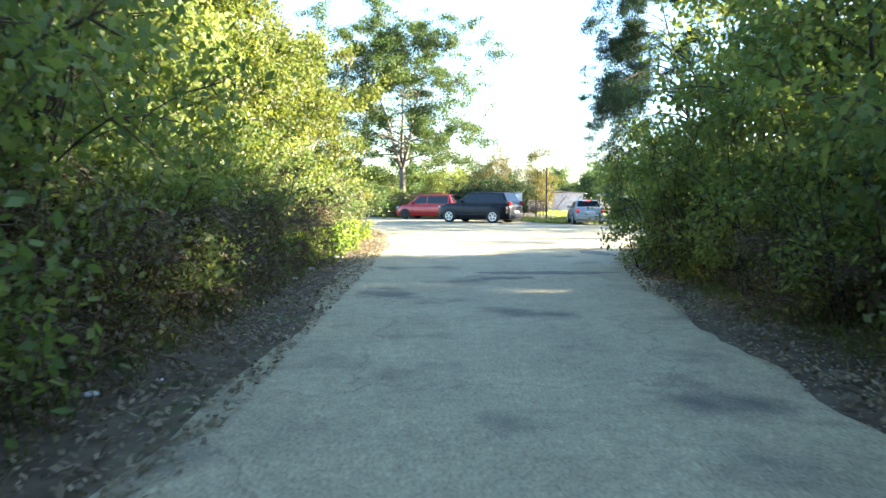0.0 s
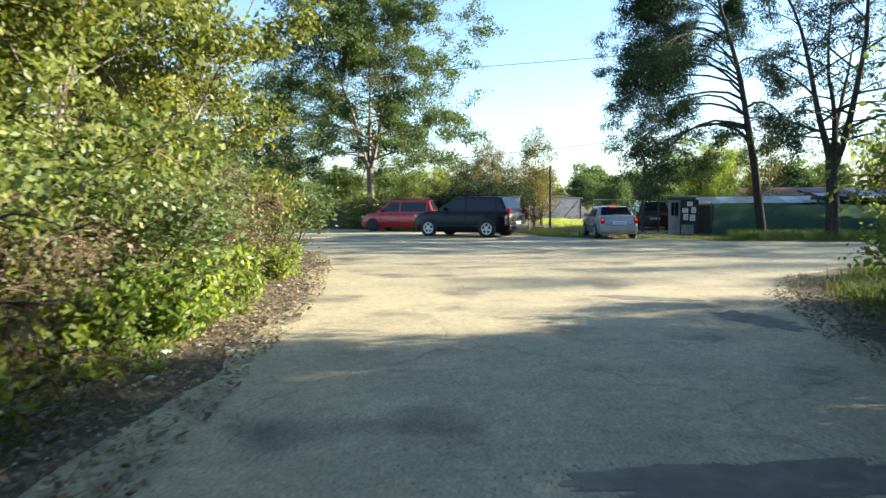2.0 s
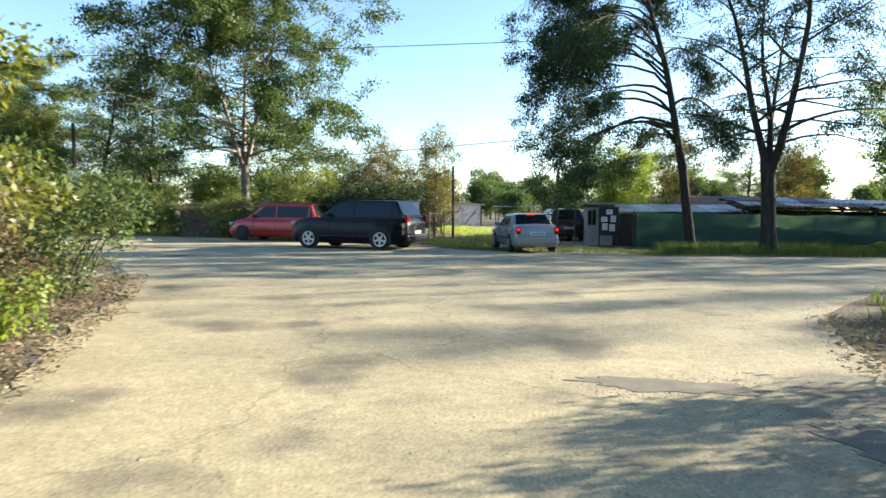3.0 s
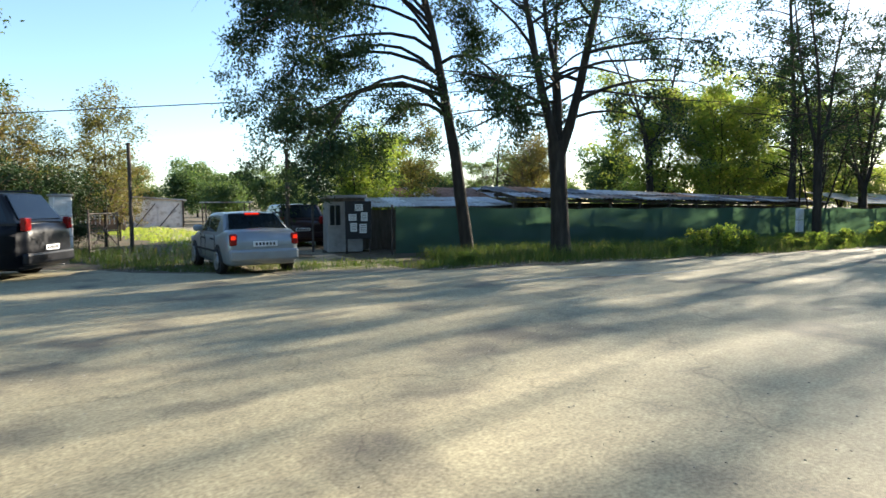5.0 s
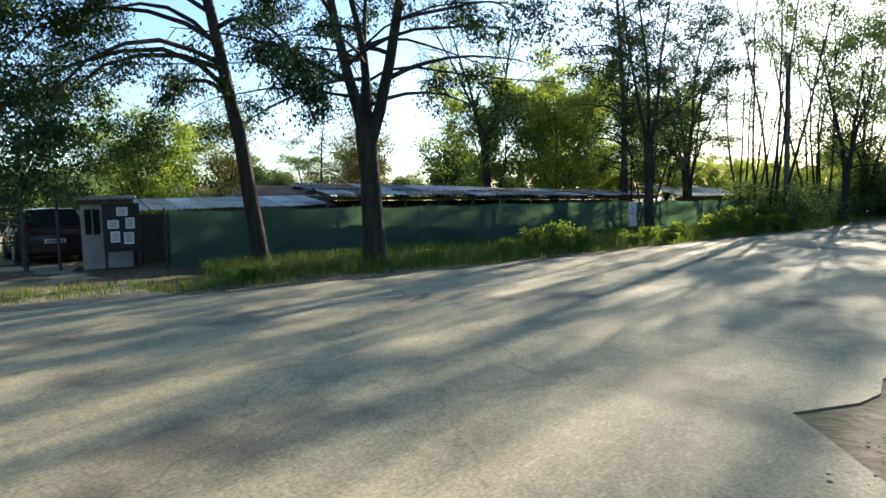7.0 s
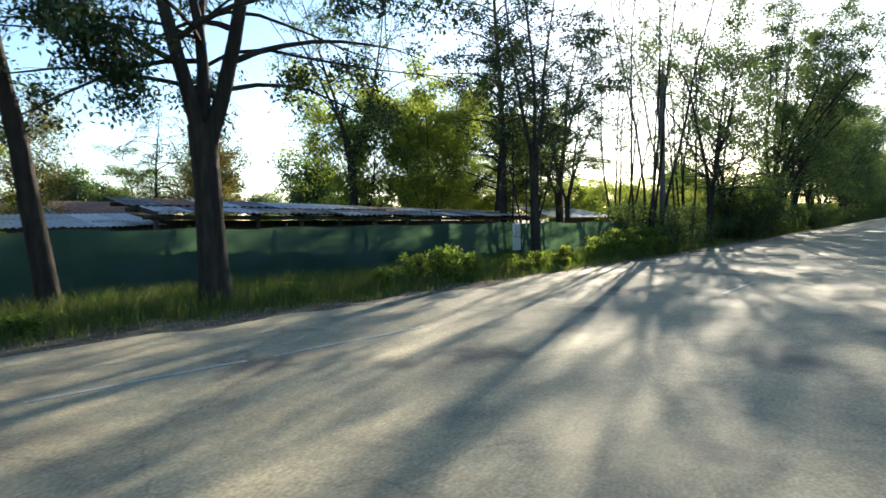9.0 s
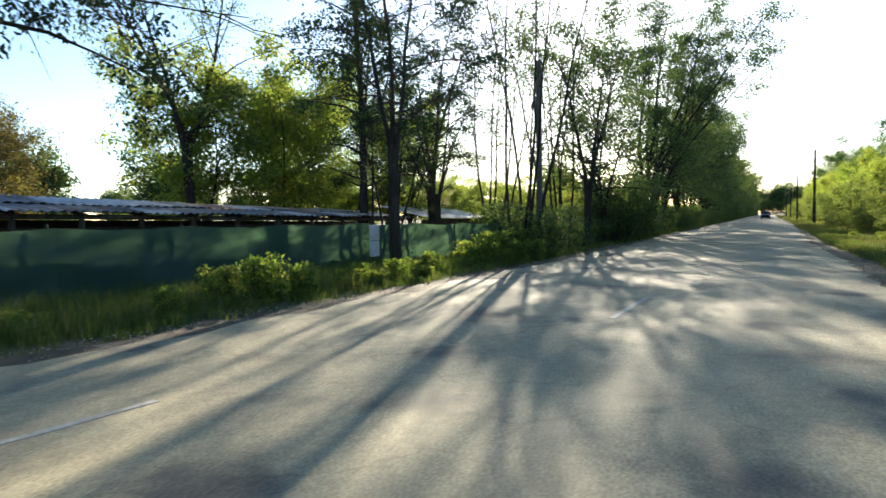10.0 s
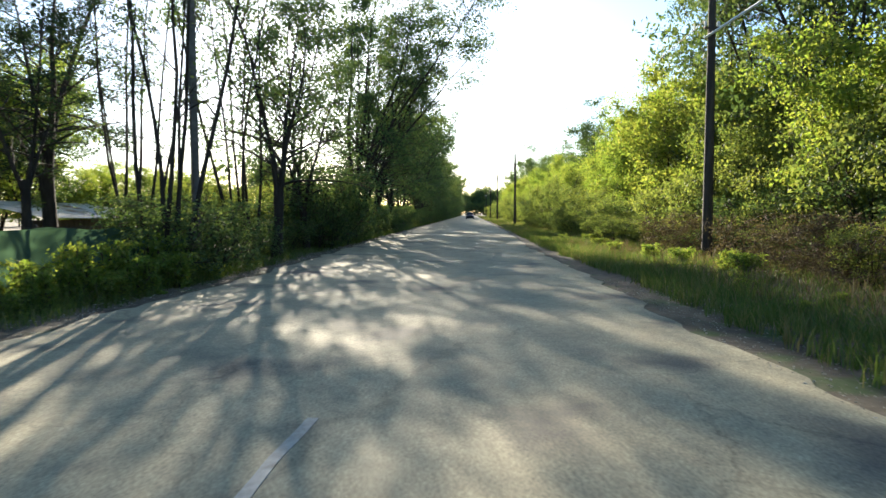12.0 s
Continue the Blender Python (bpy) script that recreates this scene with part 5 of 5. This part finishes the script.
def leaf_gate(hinge, angle, wide, high):
    """A swung-open leaf of steel tube with crossed braces and wires."""
    ob = thing("gate_leaf", "rusted steel tube gate leaf with crossed braces", "gate", (*hinge, 0), angle, "leaves of the gate")
    for x in (0.03, wide):
        part("stile", bar((x, 0, 0.1), (x, 0, high), 0.025), STEEL, ob)
    for z in (0.15, high * 0.55, high - 0.02):
        part("rail", bar((0, 0, z), (wide, 0, z), 0.02), STEEL, ob)
    part("brace", bar((0, 0.02, 0.15), (wide, 0.02, high), 0.014), STEEL, ob)
    part("brace", bar((0, -0.02, high), (wide, -0.02, 0.15), 0.014), STEEL, ob)
    for k in range(1, 12):
        part("wire", bar((wide * k / 12, 0, 0.15), (wide * k / 12, 0, high), 0.005, 5), STEEL, ob)
    return ob


leaf_gate((11.1, 39.75), 155, 2.1, 1.25)
leaf_gate((5.9, 41.6), 62, 2.4, 1.25)
for x, y, hgt, r, lab in ((11.1, 39.6, 3.15, 0.06, "tall dark steel gate pole"), (7.3, 43.0, 3.4, 0.06, "tall brown wooden pole"), (11.6, 38.9, 1.75, 0.035, "thin steel gate post")):
    p = thing("gate_pole", lab, "pole", (x, y, 0))
    part("shaft", bar((0, 0, -0.3), (0, 0, hgt), r, 12), STEEL, p)
    part("cap", bar((0, 0, hgt), (0, 0, hgt + 0.03), r * 1.25, 12), STEEL, p)
# fence of wires left of the gate
wirefence = thing("wire_fence", "low wire fence with rusty steel posts beside the gate", "fence")
stops = [(3.2, 42.2), (4.4, 41.9), (5.9, 41.6)]
for x, y in stops:
    part("post", bar((x, y, -0.2), (x, y, 1.35), 0.03), STEEL, wirefence)
for z in (0.3, 0.6, 0.9, 1.2):
    for a, b in zip(stops, stops[1:]):
        part("wire", bar((*a, z), (*b, z), 0.006, 5), STEEL, wirefence)
pillar = thing("gate_pillar", "chipped white rendered gate pillar", "pillar", (5.35, 42.75, 0), 10)
part("shaft", a_box((0.5, 0.42, 1.85), (0, 0, 0.82), 0.03), WHITE, pillar)
part("cap", a_box((0.58, 0.5, 0.08), (0, 0, 1.78), 0.02), PLASTER, pillar)

# house, container and cart behind the gate
house = thing("cottage", "brown cottage with a white railed porch", "house", (8.5, 63.0, 0), -8)
part("wall", a_box((4.6, 3.0, 2.1), (0, 1.8, 0.9), 0.02), BRICK, house)
sheet_me = sheet((-2.6, 0.1, 1.75), (2.6, 0.1, 1.75), (2.6, 1.9, 2.7), (-2.6, 1.9, 2.7), 20, 0.03)
part("roof", sheet_me, RUST, house, soft=True)
part("porch_wall", a_box((4.6, 0.12, 0.45), (0, -0.4, 0.2), 0.01), BRICK, house)
part("rail", a_box((4.6, 0.06, 0.06), (0, -0.4, 0.95), 0.01), WHITE, house, "white rail")
for k in range(19):
    part("baluster", a_box((0.05, 0.04, 0.5), (-2.2 + 4.4 * k / 18, -0.4, 0.68)), WHITE, house, "white baluster")
for x in (-1.2, 1.1):
    w = part("window", a_box((0.8, 0.06, 0.8), (x, 0.27, 1.2), 0.01), GLASS, house)
    part("frame", a_box((0.92, 0.04, 0.06), (x, 0.25, 1.63), 0.005), WHITE, w)
    part("sill", a_box((0.96, 0.1, 0.05), (x, 0.25, 0.77), 0.005), WHITE, w)
container = thing("tin_hut", "small white tin hut with double doors", "hut", (13.7, 67.5, 0), -14)
part("wall", a_box((3.2, 3.4, 2.1), (0, 1.7, 0.9), 0.02), WHITE, container)
part("roof", a_box((3.5, 3.8, 0.1), (0.1, 1.7, 2.0), 0.02, 0, Matrix.Rotation(radians(4), 4, "Y")), TIN, container)
for x in (-0.75, 0.75):
    d = part("door", a_box((1.4, 0.06, 1.85), (x, -0.04, 0.85), 0.01), WHITE, container, "white tin door")
    part("brace", bar((x - 0.62, -0.085, 0.1), (x + 0.62, -0.085, 1.65), 0.03, 6), STEEL, d)
part("corner", a_box((0.12, 0.12, 2.1), (1.62, -0.02, 0.9), 0.01), STEEL, container)
cart = thing("hand_cart", "old timber cart on two wheels beside the hut", "cart", (18.6, 66.5, 0), 30)
part("bed", a_box((1.5, 0.9, 0.45), (0, 0, 0.75), 0.02), WOODEN, cart)
for s in (0.5, -0.5):
    bm = bmesh.new()
    disc(bm, 0.42, 0.07, (0, s, 0.40), 20)
    part("wheel", bm, STEEL, cart)
part("shaft", bar((0.7, 0, 0.6), (1.9, 0, 0.35), 0.03), WOODEN, cart)
carport = thing("canopy", "flat tin canopy on posts beside the hut", "canopy", (19.5, 71, 0), -10)
part("roof", a_box((3.6, 2.6, 0.08), (0, 0, 1.75), 0.02), TIN, carport)
for x in (-1.6, 1.6):
    for y in (-1.1, 1.1):
        part("post", a_box((0.09, 0.09, 1.85), (x, y, 0.8), 0.01), WOODEN, carport)
# reed fence and dark low roof behind the parked red car
reeds = thing("low_shed", "low dark shed with a sloping plank roof", "shed", (-2.6, 48.6, 0), 2)
part("roof", a_box((7.2, 2.6, 0.08), (0.4, 0.8, 1.62), 0.01, 0, Matrix.Rotation(radians(-2.2), 4, "Y") @ Matrix.Rotation(radians(6), 4, "X")), RUST, reeds)
for k in range(24):
    part("plank", a_box((0.27, 0.03, 1.4 + 0.1 * math.sin(k * 2.3)), (-2.9 + 0.28 * k, -0.3, 0.6), 0.004), WOODEN, reeds)
roofed = thing("far_hut", "far hut with a pale tin roof among the bushes", "hut", (-9.6, 57.5, 0), 20)
part("wall", a_box((3.6, 2.2, 1.7), (0, 0, 0.75), 0.02), WOODEN, roofed)
part("roof", a_box((4.2, 2.8, 0.08), (0, 0, 1.68), 0.01, 0, Matrix.Rotation(radians(7), 4, "X")), TIN, roofed)


# ---- poles and cables ----
def utility_pole(x, y, high, lean=0.0):
    ob = thing("utility_pole", "tall tarred wooden utility pole on the grass verge", "utility pole", (x, y, 0), 0, "utility poles along the road")
    n = 9
    pts = [(lean * high * i / (n - 1), 0.0, -0.4 + (high + 0.4) * i / (n - 1)) for i in range(n)]
    part("shaft", mesh_of("shaft", *tube_arrays([(pts, np.linspace(0.16, 0.1, n))], 14)), POLE, ob, soft=True)
    part("bracket", a_box((0.1, 0.5, 0.06), (lean * high - 0.02, 0, high - 1.15), 0.01), STEEL, ob)
    for s in (0.2, -0.2):
        bm = bmesh.new()
        for k, r in enumerate((0.035, 0.05, 0.04, 0.05, 0.03)):
            between(bm, (lean * high, s, high - 1.12 + k * 0.035), (lean * high, s, high - 1.09 + k * 0.035), r, 10)
        part("insulator", bm, PAPER, ob, "white porcelain insulator")
    return ob


POLES = [(36.2, 14.2, 7.9), (84.8, 8.7, 7.6), (126.3, 2.1, 7.9), (168, -4.8, 7.6), (210, -11.6, 7.6)]
for x, y, hgt in POLES:
    utility_pole(x, y, hgt, -0.012)


CONCRETE = material("weathered_concrete", [(0.07, 0.066, 0.06), (0.12, 0.115, 0.105), (0.18, 0.17, 0.155)], 8, 0.95, bump=0.4)


def pierced_pole(x, y, high):
    """A tapered concrete pole of two flanges joined by short webs."""
    ob = thing("concrete_pole", "weathered grey concrete utility pole with a pierced web", "utility pole", (x, y, 0), 25)
    for s in (1, -1):
        bm = a_box((0.07, 0.15, high + 0.3), (0, 0, high / 2 - 0.15), 0.012)
        for v in bm.verts:
            v.co.x += s * (0.13 - 0.055 * max(0, v.co.z) / high)
        part("flange", bm, CONCRETE, ob)
    for k in range(int(high / 0.5)):
        z = 0.3 + 0.5 * k
        part("web", a_box((0.22 - 0.1 * z / high, 0.1, 0.2), (0, 0, z), 0.006), CONCRETE, ob)
    return ob


pierced_pole(34.1, 28.3, 6.8)
sign_pole = thing("sign_pole", "old wooden roadside pole with two small white plates", "pole", (-12.3, 54.0, 0), 10)
part("shaft", mesh_of("shaft", *tube_arrays([([(0, 0, -0.3), (0.02, 0, 2.5), (0.0, 0, 6.2)], np.array([0.13, 0.11, 0.09]))], 12)), POLE, sign_pole, soft=True)
for z in (3.3, 2.75):
    part("plate", a_box((0.6, 0.03, 0.42), (0, -0.14, z), 0.01), WHITE, sign_pole, "white tin plate")


def cable(a, b, sag, r=0.012, label="thin black overhead cable", mat=None):
    n = 24
    pts = [tuple(a[k] + (b[k] - a[k]) * i / n - (4 * sag * (i / n) * (1 - i / n) if k == 2 else 0) for k in range(3)) for i in range(n + 1)]
    me = smooth(mesh_of("cable", *tube_arrays([(pts, np.full(n + 1, r))], 5)))
    me.materials.append(mat or TRIM)
    return tagged(new("cable", me), label, "cable")


for (x0, y0, h0), (x1, y1, h1) in zip(POLES, POLES[1:]):
    cable((x0, y0 + 0.2, h0 - 0.95), (x1, y1 + 0.2, h1 - 0.95), 0.5)
utility_pole(20.0, 9.5, 11.4)
# sun glare on this cable is put in as a white surface colour
cable((36.2, 14.35, 6.5), (20.0, 9.65, 10.9), 0.1, 0.04, "cable strung from the utility pole, coloured white for the sun's glare", PAPER)
cable((-26, 48.5, 7.6), (14.3, 36.8, 8.2), 0.15, 0.014)
cable((-10, 50, 2.99), (15.95, 32.85, 4.55), 0.0, 0.014)

# ---- marks and litter on the road ----
PATCH = material("dark_wet_patch", [(0.10, 0.093, 0.075), (0.15, 0.138, 0.108), (0.23, 0.212, 0.16)], 5, 0.85, bump=0.25, bump_scale=60)
LINE = material("worn_white_line", [(0.27, 0.26, 0.22), (0.38, 0.365, 0.31), (0.5, 0.48, 0.42)], 18, 0.8, bump=0.3, stain=((0.24, 0.225, 0.18), 0.3))


lump_rng = np.random.default_rng(31)
# broken dark patches where the surface has crumbled
for x, y, wide, deep, turn in ((2.0, 12.1, 1.25, 0.22, 0), (1.2, 11.3, 0.5, 0.16, 8), (3.5, 18.3, 0.7, 0.2, -25), (4.1, 16.6, 0.3, 0.75, 12)):
    ring = []
    for k in range(64):
        a = k / 64 * 2 * math.pi
        w = 1 + 0.45 * noise.noise((3 * math.cos(a) + x, 3 * math.sin(a) + y, 2)) + 0.2 * noise.noise((9 * math.cos(a), 9 * math.sin(a) + y, 5))
        u, v = wide * w * math.cos(a), deep * w * math.sin(a)
        ring.append((x + u * math.cos(radians(turn)) - v * math.sin(radians(turn)), y + u * math.sin(radians(turn)) + v * math.cos(radians(turn))))
    tagged(slab("road_patch", ring, 0.004, PATCH, 0.006), "dark worn patch of crumbled asphalt", "road patch", kind="structure")
    bits = np.c_[lump_rng.normal(x, wide * 0.6, 700), lump_rng.normal(y, deep * 0.7, 700)]
    stones("crumbled_asphalt", bits, lump_rng, 0.009, "dark crumbled asphalt in a broken road patch", PATCH, 0.3)
for x0, y0, x1, y1 in ((20.3, 25.05, 22.6, 24.6), (11.0, 29.5, 12.9, 28.95), (13.2, 28.86, 15.4, 28.25)):
    stripe = slab("road_line", ragged([(x0, y0), (x1, y1), (x1 + 0.02, y1 + 0.08), (x0 + 0.02, y0 + 0.08), (x0, y0)], 0.12, 0.022)[:-1], 0.005, LINE, 0.008)
    tagged(stripe, "short worn white lane line", "road line", kind="structure")
lrng = random.Random(12)
for k in range(22):
    x, y = lrng.uniform(-2.9, -1.8), lrng.uniform(4, 21)
    bm = bmesh.new()
    bmesh.ops.create_icosphere(bm, subdivisions=2, radius=1.0)
    for v in bm.verts:
        v.co *= 1 + 0.5 * noise.noise(v.co * 1.7 + Vector((k, 0, 0)))
    sz = lrng.uniform(0.02, 0.05)
    bmesh.ops.scale(bm, vec=(sz * 1.4, sz, sz * 0.45), verts=bm.verts)
    me = bpy.data.meshes.new("crumpled_litter")
    bm.to_mesh(me)
    bm.free()
    me.materials.append(LITTER)
    ob = new("crumpled_litter", me)
    ob.matrix_basis = pose(x, y, 0.02, 0, 0, lrng.uniform(0, 360))
    tagged(ob, "crumpled scrap of white plastic litter on dead leaves", "litter", "scraps of litter")

brng = np.random.default_rng(77)
for x, y, turn, long in ((-2.15, 9.6, 0.5, 1.3), (-2.5, 10.8, 2.2, 1.0), (-2.0, 12.0, 2.7, 1.5), (-2.6, 12.9, 0.9, 0.9), (-2.3, 14.6, 2.4, 1.1), (-2.5, 22.6, 0.3, 1.0)):
    main = way_from(brng, (0, 0, 0.03), (math.cos(turn), math.sin(turn), 0.06), long, 6, 0.12, 0.05)
    paths = [(main, np.linspace(0.016, 0.005, 7))]
    for k in range(4):
        j = int(brng.integers(1, 6))
        d = (main[j] - main[j - 1]) + brng.normal(0, 0.12, 3)
        d[2] = abs(d[2])
        paths.append((way_from(brng, main[j], d / np.linalg.norm(d), long * 0.35, 4, 0.15, 0.15), np.linspace(0.008, 0.003, 5)))
    branch = thing("fallen_branch", "dry forked branch lying among dead leaves", "branch", (x, y, 0.0), 0, "fallen branches beside the lane")
    part("wood", mesh_of("wood", *tube_arrays(paths, 6)), PALE_BARK, branch, soft=True)
